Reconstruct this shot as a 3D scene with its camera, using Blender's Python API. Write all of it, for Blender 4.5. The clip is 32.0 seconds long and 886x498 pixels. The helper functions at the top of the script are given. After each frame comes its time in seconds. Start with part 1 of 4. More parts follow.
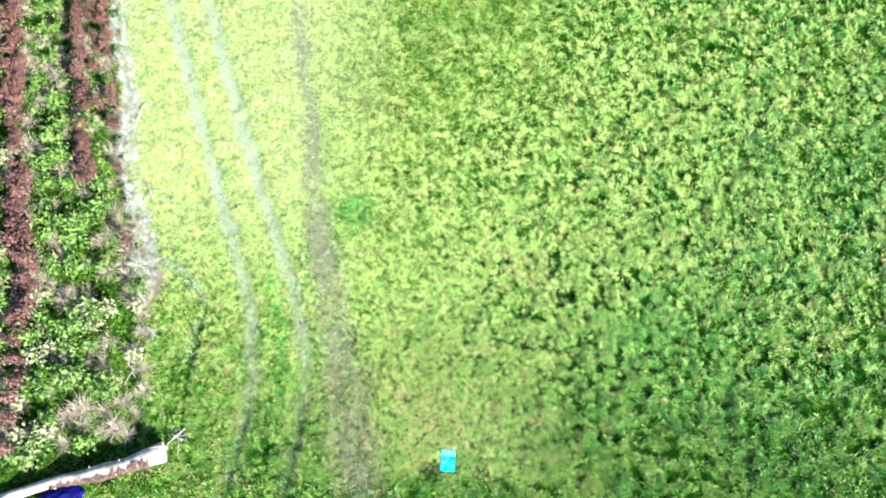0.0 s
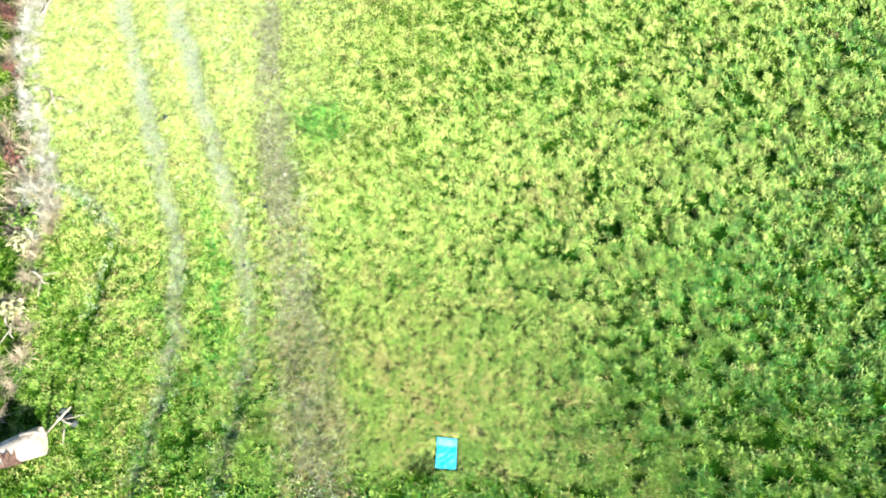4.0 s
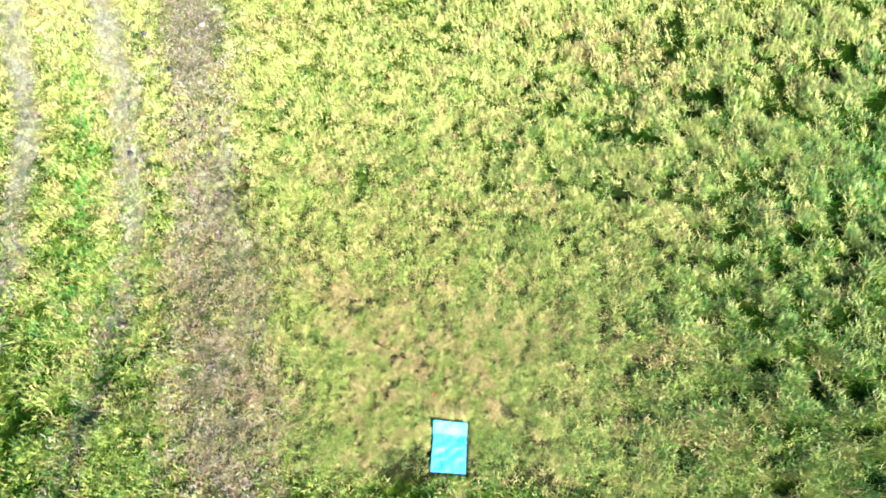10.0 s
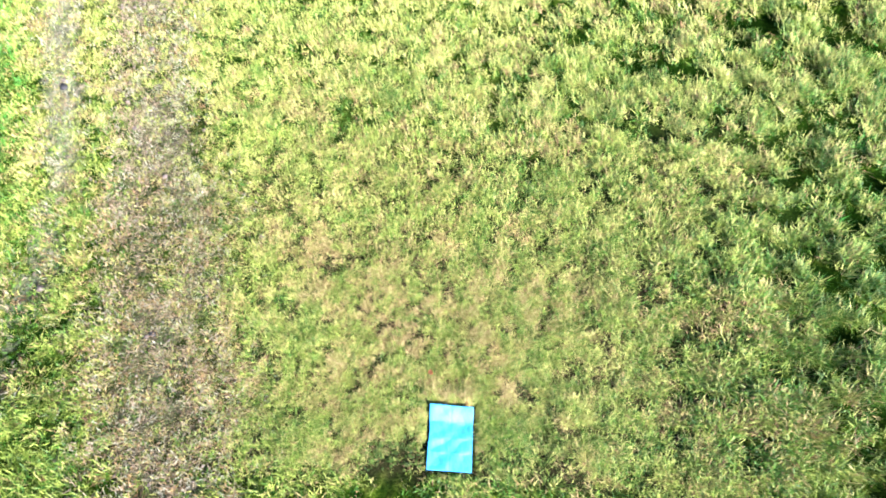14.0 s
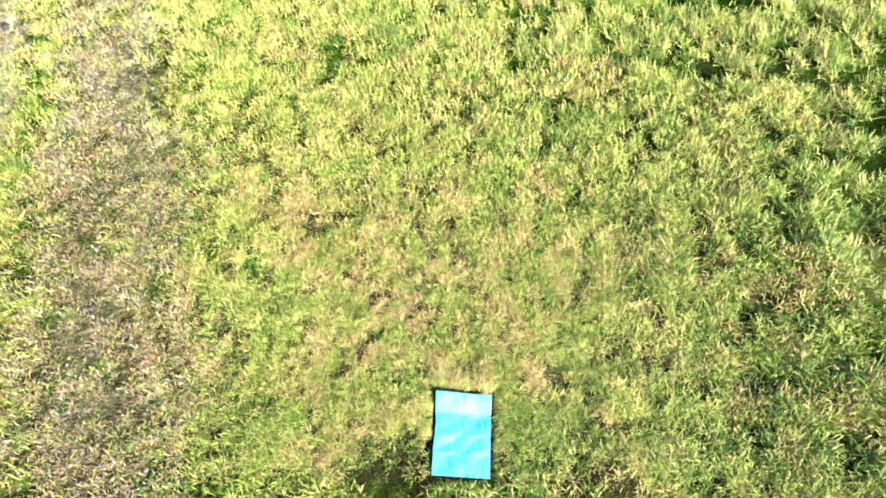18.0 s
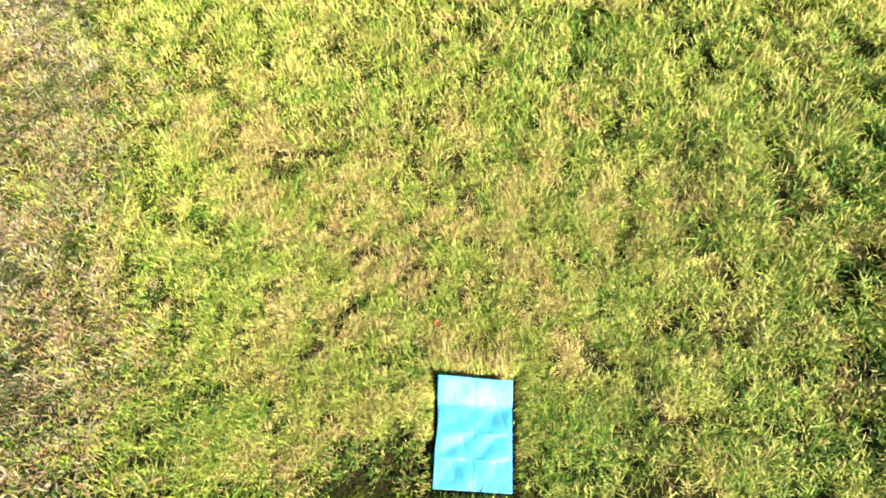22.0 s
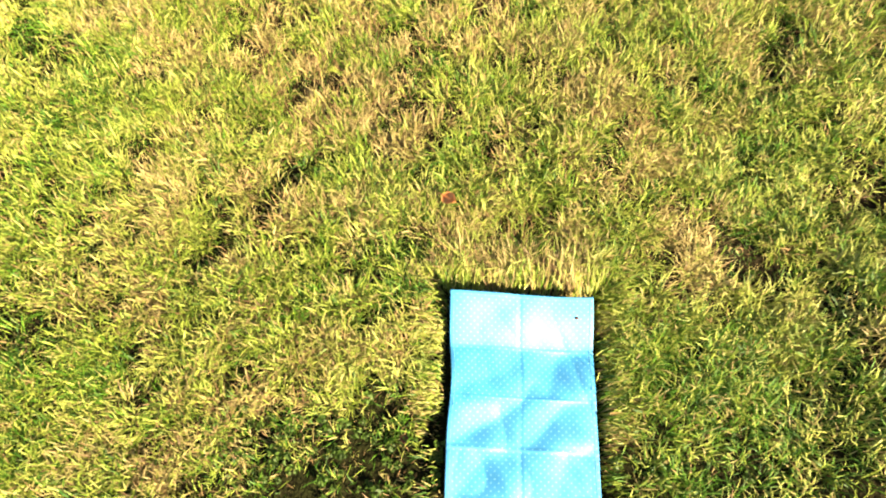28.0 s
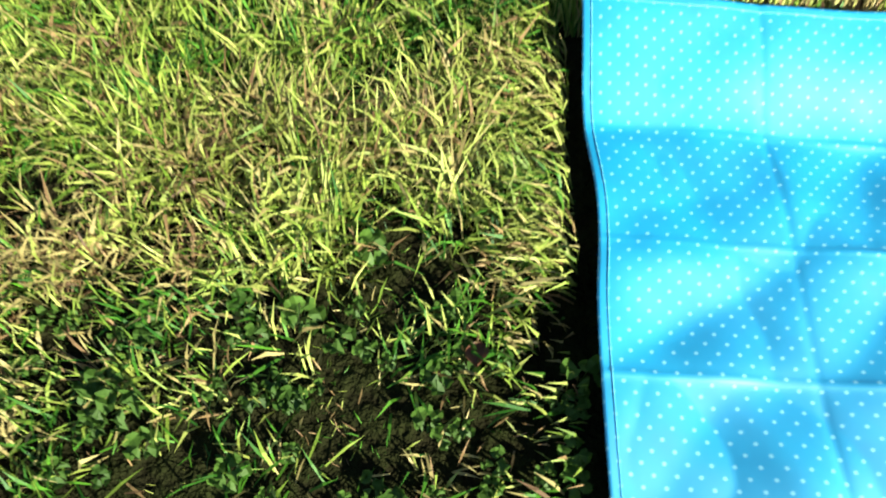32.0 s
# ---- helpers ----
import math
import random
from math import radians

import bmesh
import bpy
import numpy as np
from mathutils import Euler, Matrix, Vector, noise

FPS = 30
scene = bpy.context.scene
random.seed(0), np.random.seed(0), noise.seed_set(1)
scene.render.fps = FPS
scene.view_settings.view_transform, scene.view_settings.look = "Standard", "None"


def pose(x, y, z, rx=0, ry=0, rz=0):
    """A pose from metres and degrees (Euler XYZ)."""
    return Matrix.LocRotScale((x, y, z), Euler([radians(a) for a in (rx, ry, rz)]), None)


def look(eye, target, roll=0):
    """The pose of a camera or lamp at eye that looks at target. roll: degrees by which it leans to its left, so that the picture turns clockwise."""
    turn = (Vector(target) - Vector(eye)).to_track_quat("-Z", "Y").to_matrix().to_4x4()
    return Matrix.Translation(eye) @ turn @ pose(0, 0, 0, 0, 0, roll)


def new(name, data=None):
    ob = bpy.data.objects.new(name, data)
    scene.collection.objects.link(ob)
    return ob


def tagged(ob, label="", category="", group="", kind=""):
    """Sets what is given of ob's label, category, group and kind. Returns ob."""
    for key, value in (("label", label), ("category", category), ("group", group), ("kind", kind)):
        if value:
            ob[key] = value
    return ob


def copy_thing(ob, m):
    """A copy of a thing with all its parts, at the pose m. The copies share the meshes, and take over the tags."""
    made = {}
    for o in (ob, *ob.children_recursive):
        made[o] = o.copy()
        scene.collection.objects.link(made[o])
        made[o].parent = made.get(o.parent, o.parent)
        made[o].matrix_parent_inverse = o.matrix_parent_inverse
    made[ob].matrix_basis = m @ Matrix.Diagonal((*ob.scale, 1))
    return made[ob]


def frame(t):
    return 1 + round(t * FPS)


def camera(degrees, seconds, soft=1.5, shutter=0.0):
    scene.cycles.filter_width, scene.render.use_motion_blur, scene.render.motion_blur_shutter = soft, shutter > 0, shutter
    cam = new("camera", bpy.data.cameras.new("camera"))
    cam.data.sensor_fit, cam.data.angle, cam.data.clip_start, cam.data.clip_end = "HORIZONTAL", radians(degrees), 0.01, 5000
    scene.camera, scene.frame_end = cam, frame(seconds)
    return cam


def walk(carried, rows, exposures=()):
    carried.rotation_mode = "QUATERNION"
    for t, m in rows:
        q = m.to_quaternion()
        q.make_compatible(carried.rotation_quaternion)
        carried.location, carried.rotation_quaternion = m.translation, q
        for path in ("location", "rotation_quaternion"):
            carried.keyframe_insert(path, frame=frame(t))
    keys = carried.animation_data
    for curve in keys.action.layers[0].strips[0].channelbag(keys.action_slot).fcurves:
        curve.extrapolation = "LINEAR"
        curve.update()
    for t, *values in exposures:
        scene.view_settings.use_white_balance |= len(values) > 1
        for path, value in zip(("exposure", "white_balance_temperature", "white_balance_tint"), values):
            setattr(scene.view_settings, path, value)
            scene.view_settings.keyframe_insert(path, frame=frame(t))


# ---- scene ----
cam = camera(68.1, 32.0, soft=1.95, shutter=0.4)
PATH = [
    (0, (-1.648, -2.66, 21.686), (-1.537, -1.847, 19.863), 11.9),
    (0.5, (-1.422, -2.669, 20.839), (-1.323, -1.851, 19.016), 11.0),
    (1, (-1.174, -2.466, 20.104), (-1.091, -1.655, 18.278), 9.9),
    (1.5, (-0.978, -2.41, 19.228), (-0.905, -1.592, 17.405), 9.2),
    (2, (-0.843, -2.314, 18.454), (-0.773, -1.499, 16.629), 8.9),
    (2.5, (-0.635, -2.322, 17.593), (-0.577, -1.506, 15.768), 8.0),
    (3, (-0.567, -2.355, 16.779), (-0.517, -1.535, 14.955), 7.4),
    (3.5, (-0.468, -2.315, 15.932), (-0.427, -1.491, 14.11), 6.7),
    (5.5, (-0.387, -1.995, 13.362), (-0.354, -1.166, 11.542), 5.9),
    (6, (-0.309, -2.024, 12.828), (-0.281, -1.195, 11.009), 5.5),
    (6.5, (-0.165, -1.941, 12.216), (-0.149, -1.109, 10.397), 4.6),
    (7, (-0.103, -1.849, 11.643), (-0.091, -1.014, 9.825), 4.3),
    (7.5, (-0.118, -1.834, 11.131), (-0.106, -0.995, 9.315), 4.3),
    (8, (-0.038, -1.843, 10.565), (-0.034, -1.002, 8.75), 3.7),
    (8.5, (0.035, -1.775, 10.085), (0.035, -0.944, 8.266), 3.4),
    (9, (0.005, -1.616, 9.547), (0.005, -0.789, 7.726), 3.3),
    (9.5, (-0.048, -1.509, 9.149), (-0.05, -0.686, 7.327), 3.2),
    (10, (0.047, -1.506, 8.847), (0.035, -0.68, 7.025), 2.6),
    (10.5, (0.141, -1.482, 8.599), (0.126, -0.659, 6.776), 2.4),
    (11, (0.201, -1.487, 8.308), (0.182, -0.662, 6.487), 2.1),
    (11.5, (0.226, -1.422, 8.061), (0.204, -0.604, 6.236), 1.9),
    (12, (0.097, -1.573, 7.601), (0.101, -0.699, 5.802), 3.7),
    (12.5, (0.047, -1.542, 7.317), (0.051, -0.657, 5.524), 3.6),
    (13, (-0.026, -1.506, 7.141), (-0.019, -0.618, 5.348), 3.8),
    (13.5, (0.002, -1.511, 6.978), (0.002, -0.629, 5.183), 3.3),
    (14, (0.086, -1.489, 6.832), (0.073, -0.62, 5.03), 2.5),
    (14.5, (0.109, -1.549, 6.613), (0.094, -0.653, 4.826), 2.3),
    (16.5, (0.061, -1.453, 5.883), (0.031, -0.551, 4.098), 1.3),
    (17, (0.083, -1.395, 5.696), (0.043, -0.494, 3.911), 0.7),
    (17.5, (0.084, -1.404, 5.498), (0.042, -0.491, 3.719), 0.6),
    (18, (0.126, -1.397, 5.312), (0.078, -0.484, 3.533), 0.2),
    (18.5, (0.139, -1.342, 5.145), (0.089, -0.434, 3.364), 0.0),
    (19, (0.162, -1.281, 4.959), (0.105, -0.374, 3.177), -0.5),
    (19.5, (0.162, -1.221, 4.797), (0.1, -0.32, 3.013), -0.9),
    (20, (0.155, -1.165, 4.619), (0.087, -0.268, 2.833), -1.3),
    (20.5, (0.165, -1.137, 4.462), (0.092, -0.241, 2.676), -1.6),
    (21, (0.141, -1.116, 4.297), (0.079, -0.231, 2.504), -1.0),
    (21.5, (0.129, -1.103, 4.133), (0.07, -0.217, 2.341), -0.9),
    (22, (0.108, -1.07, 3.961), (0.051, -0.184, 2.169), -0.8),
    (22.5, (0.089, -1.048, 3.807), (0.034, -0.167, 2.013), -0.7),
    (23, (0.088, -1.05, 3.639), (0.034, -0.167, 1.846), -0.6),
    (23.5, (0.084, -1.036, 3.485), (0.032, -0.154, 1.69), -0.5),
    (24, (0.035, -1.011, 3.316), (-0.013, -0.127, 1.522), -0.4),
    (24.5, (0.011, -0.99, 3.157), (-0.036, -0.104, 1.365), -0.2),
    (25, (0.01, -0.962, 2.992), (-0.032, -0.075, 1.2), 0.1),
    (25.5, (0.011, -0.945, 2.838), (-0.036, -0.059, 1.046), -0.3),
    (27.5, (0.05, -0.688, 2.227), (-0.006, 0.065, 0.375), -2.2),
    (28, (0.036, -0.66, 2.046), (-0.024, 0.093, 0.195), -2.6),
    (28.5, (0.024, -0.644, 1.857), (-0.033, 0.118, 0.008), -2.3),
    (29, (0.011, -0.642, 1.688), (-0.045, 0.126, -0.158), -2.2),
    (29.5, (-0.004, -0.645, 1.52), (-0.061, 0.124, -0.325), -2.3),
    (30, (-0.034, -0.672, 1.352), (-0.096, 0.131, -0.478), -2.4),
    (30.5, (-0.076, -0.665, 1.179), (-0.14, 0.154, -0.645), -2.4),
    (31, (-0.093, -0.648, 1.02), (-0.151, 0.185, -0.797), -2.0),
    (31.5, (-0.108, -0.643, 0.845), (-0.187, 0.202, -0.966), -3.2),
    (32, (-0.152, -0.647, 0.686), (-0.175, 0.213, -1.12), 0.6),
]
EXPOSURES = [
    (0.0, 3.08, 5200, -16), (3.5, 3.05, 5800, -18), (6.5, 3.02, 5900, 6), (13.0, 2.86, 5700, 18), (18.0, 2.86, 6300, 15), (23.0, 2.56, 7800, 6), (28.0, 2.46, 9000, 8), (32.0, 1.80, 6500, -9),
]
walk(cam, [(t, look(eye, target, roll)) for t, eye, target, roll in PATH], EXPOSURES)

# ---- light ----
SUN_AZ = math.atan2(-0.66, 0.75)      # towards the sun, from +x
SUN_EL = radians(27)
SUN_DIR = Vector((math.cos(SUN_EL) * math.cos(SUN_AZ), math.cos(SUN_EL) * math.sin(SUN_AZ), math.sin(SUN_EL)))
world = bpy.data.worlds.new("sky")
scene.world = world
world.use_nodes = True
sky = world.node_tree.nodes.new("ShaderNodeTexSky")
sky.sky_type, sky.sun_disc = "NISHITA", False
sky.sun_elevation, sky.sun_rotation = SUN_EL, math.pi / 2 - SUN_AZ
world.node_tree.nodes["Background"].inputs["Strength"].default_value = 0.05
world.node_tree.links.new(sky.outputs["Color"], world.node_tree.nodes["Background"].inputs["Color"])
sun = new("sun", bpy.data.lights.new("sun", "SUN"))
sun.data.energy, sun.data.angle, sun.data.color = 5.0, radians(0.55), (1.0, 0.92, 0.78)
sun.matrix_world = look(SUN_DIR * 40, (0, 0, 0))

# ---- materials ----


def material(name, rough=0.8, spec=0.3):
    m = bpy.data.materials.new(name)
    m.use_nodes = True
    bsdf = m.node_tree.nodes["Principled BSDF"]
    bsdf.inputs["Roughness"].default_value = rough
    bsdf.inputs["Specular IOR Level"].default_value = spec
    return m, m.node_tree.nodes, m.node_tree.links, bsdf


def noise_node(m, scale, detail=4.0, coord=None, rough=0.6):
    nodes, links = m.node_tree.nodes, m.node_tree.links
    n = nodes.new("ShaderNodeTexNoise")
    n.inputs["Scale"].default_value, n.inputs["Detail"].default_value = scale, detail
    n.inputs["Roughness"].default_value = rough
    if coord is None:
        geo = nodes.new("ShaderNodeNewGeometry")
        coord = geo.outputs["Position"]
    links.new(coord, n.inputs["Vector"])
    return n.outputs["Fac"]


def ramp(m, fac, stops):
    r = m.node_tree.nodes.new("ShaderNodeValToRGB")
    els = r.color_ramp.elements
    while len(els) < len(stops):
        els.new(0.5)
    for e, (p, c) in zip(els, stops):
        e.position, e.color = p, (*c, 1)
    m.node_tree.links.new(fac, r.inputs["Fac"])
    return r.outputs["Color"]


def mix(m, fac, a, b, blend="MIX"):
    n = m.node_tree.nodes.new("ShaderNodeMix")
    n.data_type, n.blend_type = "RGBA", blend
    for sock, v in ((n.inputs[0], fac), (n.inputs[6], a), (n.inputs[7], b)):
        if isinstance(v, (int, float)):
            sock.default_value = v
        elif isinstance(v, tuple):
            sock.default_value = (*v, 1)
        else:
            m.node_tree.links.new(v, sock)
    return n.outputs[2]


def calc(m, op, a, b=0.0, c=0.0):
    n = m.node_tree.nodes.new("ShaderNodeMath")
    n.operation = op
    for sock, v in zip(n.inputs, (a, b, c)):
        if isinstance(v, (int, float)):
            sock.default_value = v
        else:
            m.node_tree.links.new(v, sock)
    return n.outputs[0]


def bump(m, height, strength, distance, bsdf):
    b = m.node_tree.nodes.new("ShaderNodeBump")
    b.inputs["Strength"].default_value, b.inputs["Distance"].default_value = strength, distance
    m.node_tree.links.new(height, b.inputs["Height"])
    m.node_tree.links.new(b.outputs["Normal"], bsdf.inputs["Normal"])


def leaf_material(name, dark, light, rough=0.55, spec=0.25, through_light=0.35, patch=1.6, soft=0.0):
    """A blade or leaf that lets some light through; colour varies by piece, by patch and along a fine grain."""
    m, nodes, links, bsdf = material(name, rough, spec)
    geo = nodes.new("ShaderNodeNewGeometry")
    f = calc(m, "MULTIPLY_ADD", geo.outputs["Random Per Island"], 0.42, -0.21)
    f = calc(m, "ADD", f, noise_node(m, patch, 5.0))
    col = ramp(m, f, [(0.28, dark), (0.72, light)])
    fine = noise_node(m, 90.0, 2.0)
    col = mix(m, calc(m, "MULTIPLY", fine, 0.35), col, tuple(0.55 * v for v in dark))
    links.new(col, bsdf.inputs["Base Color"])
    if soft:
        # Blades lie in a sward: their shading leans towards that of the sward as a whole.
        lean = nodes.new("ShaderNodeMix")
        lean.data_type = "VECTOR"
        lean.inputs[0].default_value = soft
        links.new(geo.outputs["Normal"], lean.inputs[4])
        lean.inputs[5].default_value = (0.25, -0.22, 0.94)
        unit = nodes.new("ShaderNodeVectorMath")
        unit.operation = "NORMALIZE"
        links.new(lean.outputs[1], unit.inputs[0])
        links.new(unit.outputs[0], bsdf.inputs["Normal"])
    tr = nodes.new("ShaderNodeBsdfTranslucent")
    links.new(col, tr.inputs["Color"])
    mx = nodes.new("ShaderNodeMixShader")
    mx.inputs[0].default_value = through_light
    links.new(bsdf.outputs[0], mx.inputs[1])
    links.new(tr.outputs[0], mx.inputs[2])
    links.new(mx.outputs[0], nodes["Material Output"].inputs["Surface"])
    return m


def plain_material(name, dark, light, scale, rough=0.85, spec=0.2, relief=0.4, depth=0.01, second=None):
    m, nodes, links, bsdf = material(name, rough, spec)
    n1, n2 = noise_node(m, scale, 6.0), noise_node(m, scale * 9, 4.0)
    col = ramp(m, n1, [(0.3, dark), (0.7, light)])
    if second:
        col = mix(m, ramp(m, n2, [(0.5, (0, 0, 0)), (0.66, (1, 1, 1))]), col, second)
    links.new(col, bsdf.inputs["Base Color"])
    bump(m, n2, relief, depth, bsdf)
    return m


GREEN = leaf_material("green_grass", (0.082, 0.135, 0.014), (0.275, 0.34, 0.058), through_light=0.06, patch=8.0, soft=0.15)
LIME = leaf_material("yellow_green_grass", (0.165, 0.19, 0.034), (0.40, 0.42, 0.115), through_light=0.06, patch=7.0, soft=0.15)
STRAW = leaf_material("straw_grass", (0.24, 0.185, 0.07), (0.47, 0.39, 0.17), through_light=0.2, soft=0.15)
DEAD = leaf_material("dead_grass", (0.11, 0.06, 0.03), (0.34, 0.22, 0.10), through_light=0.2, soft=0.15)
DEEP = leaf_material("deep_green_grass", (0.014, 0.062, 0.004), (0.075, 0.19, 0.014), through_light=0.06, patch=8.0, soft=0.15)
GREY = leaf_material("grey_green_worn_grass", (0.19, 0.19, 0.13), (0.47, 0.465, 0.36), patch=9.0, soft=0.15)
LUSH = leaf_material("lush_green_grass", (0.015, 0.125, 0.008), (0.08, 0.30, 0.032), patch=1.5, soft=0.15)
BROWN = leaf_material("brown_worn_grass", (0.16, 0.122, 0.08), (0.38, 0.30, 0.21), patch=9.0, soft=0.15)
WEED_LEAF = leaf_material("weed_leaf", (0.014, 0.036, 0.004), (0.19, 0.24, 0.045), patch=3.0)
ROSETTE = leaf_material("rosette_leaf", (0.02, 0.05, 0.008), (0.10, 0.18, 0.03), patch=9.0)
WEED_PALE = leaf_material("pale_weed_leaf", (0.10, 0.095, 0.04), (0.42, 0.36, 0.22), patch=2.3)
DOCK = leaf_material("red_brown_dry_seedhead", (0.022, 0.008, 0.007), (0.15, 0.058, 0.046), through_light=0.12)
REED = leaf_material("bleached_dry_reed", (0.17, 0.14, 0.12), (0.50, 0.44, 0.39), through_light=0.2)
TAN = leaf_material("tan_dead_grass", (0.09, 0.06, 0.045), (0.42, 0.31, 0.23), through_light=0.2, patch=5.0)
WITHERED = leaf_material("withered_leaf", (0.05, 0.018, 0.010), (0.16, 0.065, 0.035), through_light=0.1, patch=60)
ORANGE_LEAF = leaf_material("orange_autumn_leaf", (0.50, 0.15, 0.05), (0.80, 0.36, 0.16), through_light=0.25, patch=40)
PALE_WOOD = plain_material("bleached_wood", (0.12, 0.085, 0.075), (0.38, 0.31, 0.29), 4.0, second=(0.12, 0.07, 0.06))
BARK = plain_material("red_brown_bark", (0.035, 0.016, 0.013), (0.13, 0.065, 0.055), 7.0, relief=0.9, depth=0.03, second=(0.22, 0.13, 0.12))
STONE = plain_material("grey_stone", (0.010, 0.010, 0.011), (0.045, 0.045, 0.048), 9.0, second=(0.015, 0.015, 0.015))
CLOD = plain_material("dry_soil_clod", (0.05, 0.038, 0.03), (0.18, 0.15, 0.13), 6.0, relief=0.7)
TARP = plain_material("dark_blue_tarpaulin", (0.0008, 0.0006, 0.02), (0.003, 0.002, 0.06), 5.0, rough=0.7, spec=0.04)


def ground_material():
    m, nodes, links, bsdf = material("meadow_soil", 0.95, 0.0)
    att = {}
    for key in ("worn", "bare", "bed", "turf", "straw", "gap_shade"):
        a = nodes.new("ShaderNodeAttribute")
        a.attribute_name = key
        att[key] = a.outputs["Fac"]
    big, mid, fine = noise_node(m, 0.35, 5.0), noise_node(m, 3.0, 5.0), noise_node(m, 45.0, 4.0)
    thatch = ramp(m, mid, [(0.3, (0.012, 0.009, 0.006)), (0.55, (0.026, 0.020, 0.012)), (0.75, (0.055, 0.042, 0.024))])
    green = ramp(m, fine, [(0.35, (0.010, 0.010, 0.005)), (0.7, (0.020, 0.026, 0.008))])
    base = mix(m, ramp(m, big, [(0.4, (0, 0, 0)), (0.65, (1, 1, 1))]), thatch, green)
    mud = ramp(m, fine, [(0.3, (0.07, 0.07, 0.05)), (0.7, (0.31, 0.305, 0.235))])
    soil = ramp(m, fine, [(0.35, (0.03, 0.023, 0.017)), (0.7, (0.20, 0.163, 0.122))])
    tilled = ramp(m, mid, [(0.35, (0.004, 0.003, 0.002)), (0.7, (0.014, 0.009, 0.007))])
    # Near-black green that stands in for the shade between tufts.
    base = mix(m, att["gap_shade"], base, ramp(m, fine, [(0.35, (0.0015, 0.007, 0.0005)), (0.7, (0.008, 0.022, 0.002))]))
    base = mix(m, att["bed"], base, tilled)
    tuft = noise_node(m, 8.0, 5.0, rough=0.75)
    # Dark stops paint the shade among small tufts that have no relief here.
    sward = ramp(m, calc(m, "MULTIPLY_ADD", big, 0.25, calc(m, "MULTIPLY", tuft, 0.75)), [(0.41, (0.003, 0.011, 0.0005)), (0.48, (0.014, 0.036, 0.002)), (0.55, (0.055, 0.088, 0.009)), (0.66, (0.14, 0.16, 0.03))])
    sward = mix(m, att["straw"], sward, ramp(m, tuft, [(0.36, (0.10, 0.11, 0.03)), (0.6, (0.36, 0.35, 0.16))]))
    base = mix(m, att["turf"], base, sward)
    patchy = noise_node(m, 9.0, 6.0, rough=0.75)
    for key, col, reach in (("bare", soil, 1.15), ("worn", mud, 1.6)):
        fac = calc(m, "MULTIPLY_ADD", att[key], reach, calc(m, "MULTIPLY_ADD", patchy, 2.4, -1.75))
        clamp = nodes.new("ShaderNodeClamp")
        links.new(calc(m, "MULTIPLY", fac, calc(m, "MINIMUM", calc(m, "MULTIPLY", att[key], 4.0), 1.0)), clamp.inputs[0])
        base = mix(m, clamp.outputs[0], base, col)
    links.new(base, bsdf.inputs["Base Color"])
    bump(m, calc(m, "MULTIPLY_ADD", tuft, calc(m, "MULTIPLY", att["turf"], 3.0), fine), 1.0, 0.05, bsdf)
    return m


GROUND = ground_material()


def cloth_material():
    """Blue oilcloth with a staggered print of small white dots, 22 mm apart in a row."""
    m, nodes, links, bsdf = material("dotted_blue_oilcloth", 0.55, 1.0)
    co = nodes.new("ShaderNodeAttribute")
    co.attribute_name = "print_place"
    sep = nodes.new("ShaderNodeSeparateXYZ")
    links.new(co.outputs["Vector"], sep.inputs[0])
    u = calc(m, "MULTIPLY", calc(m, "ADD", sep.outputs[0], sep.outputs[1]), 1 / 0.0222)
    v = calc(m, "MULTIPLY", calc(m, "SUBTRACT", sep.outputs[0], sep.outputs[1]), 1 / 0.0222)
    du = calc(m, "SUBTRACT", calc(m, "FRACT", u), 0.5)
    dv = calc(m, "SUBTRACT", calc(m, "FRACT", v), 0.5)
    d2 = calc(m, "ADD", calc(m, "MULTIPLY", du, du), calc(m, "MULTIPLY", dv, dv))
    dot = ramp(m, d2, [(0.005, (1, 1, 1)), (0.027, (0, 0, 0))])
    bsdf.inputs["IOR"].default_value = 1.62
    weave = noise_node(m, 700.0, 2.0)
    tone = noise_node(m, 9.0, 3.0)
    blue = ramp(m, tone, [(0.3, (0.0003, 0.20, 0.45)), (0.7, (0.0006, 0.27, 0.55))])
    col = mix(m, dot, blue, (0.18, 0.47, 0.66))
    links.new(col, bsdf.inputs["Base Color"])
    bump(m, weave, 0.15, 0.0006, bsdf)
    return m


CLOTH = cloth_material()

# ---- the plan ----
# Lines of the place, as x for a given y (the lane bends away to the left).
ROW_Y = (-6.0, -1.3, 0.4, 2.2, 3.6, 5.2, 7.5, 10.2, 13.5, 17.4, 24.0, 40.0)
RUT_L = (-7.3, -6.5, -6.3, -6.35, -6.6, -7.15, -8.2, -9.35, -10.75, -12.4, -15.4, -23.0)
RUT_R = (-5.3, -4.72, -4.55, -4.65, -4.92, -5.5, -6.55, -7.75, -9.2, -10.75, -13.6, -21.0)
STRIP = (-1.8, -2.4, -2.9, -3.35, -3.75, -4.25, -4.95, -5.5, -6.1, -7.0, -9.0, -14.0)
EDGE = (-8.8, -9.0, -9.35, -9.7, -9.85, -10.0, -11.1, -12.1, -13.1, -14.15, -16.2, -21.5)
TRENCH = [(-10.4, 5.8), (-9.9, 5.66), (-9.2, 5.4), (-8.35, 4.6), (-8.2, 4.1), (-8.28, 3.3), (-8.4, 1.9), (-8.3, 1.1), (-8.2, 0.0)]
CLOTH_W, CLOTH_L, CLOTH_Z = 0.45, 0.645, 0.036
rng = np.random.default_rng(7)


def lattice(seed):
    return np.random.default_rng(seed).random((256, 256))


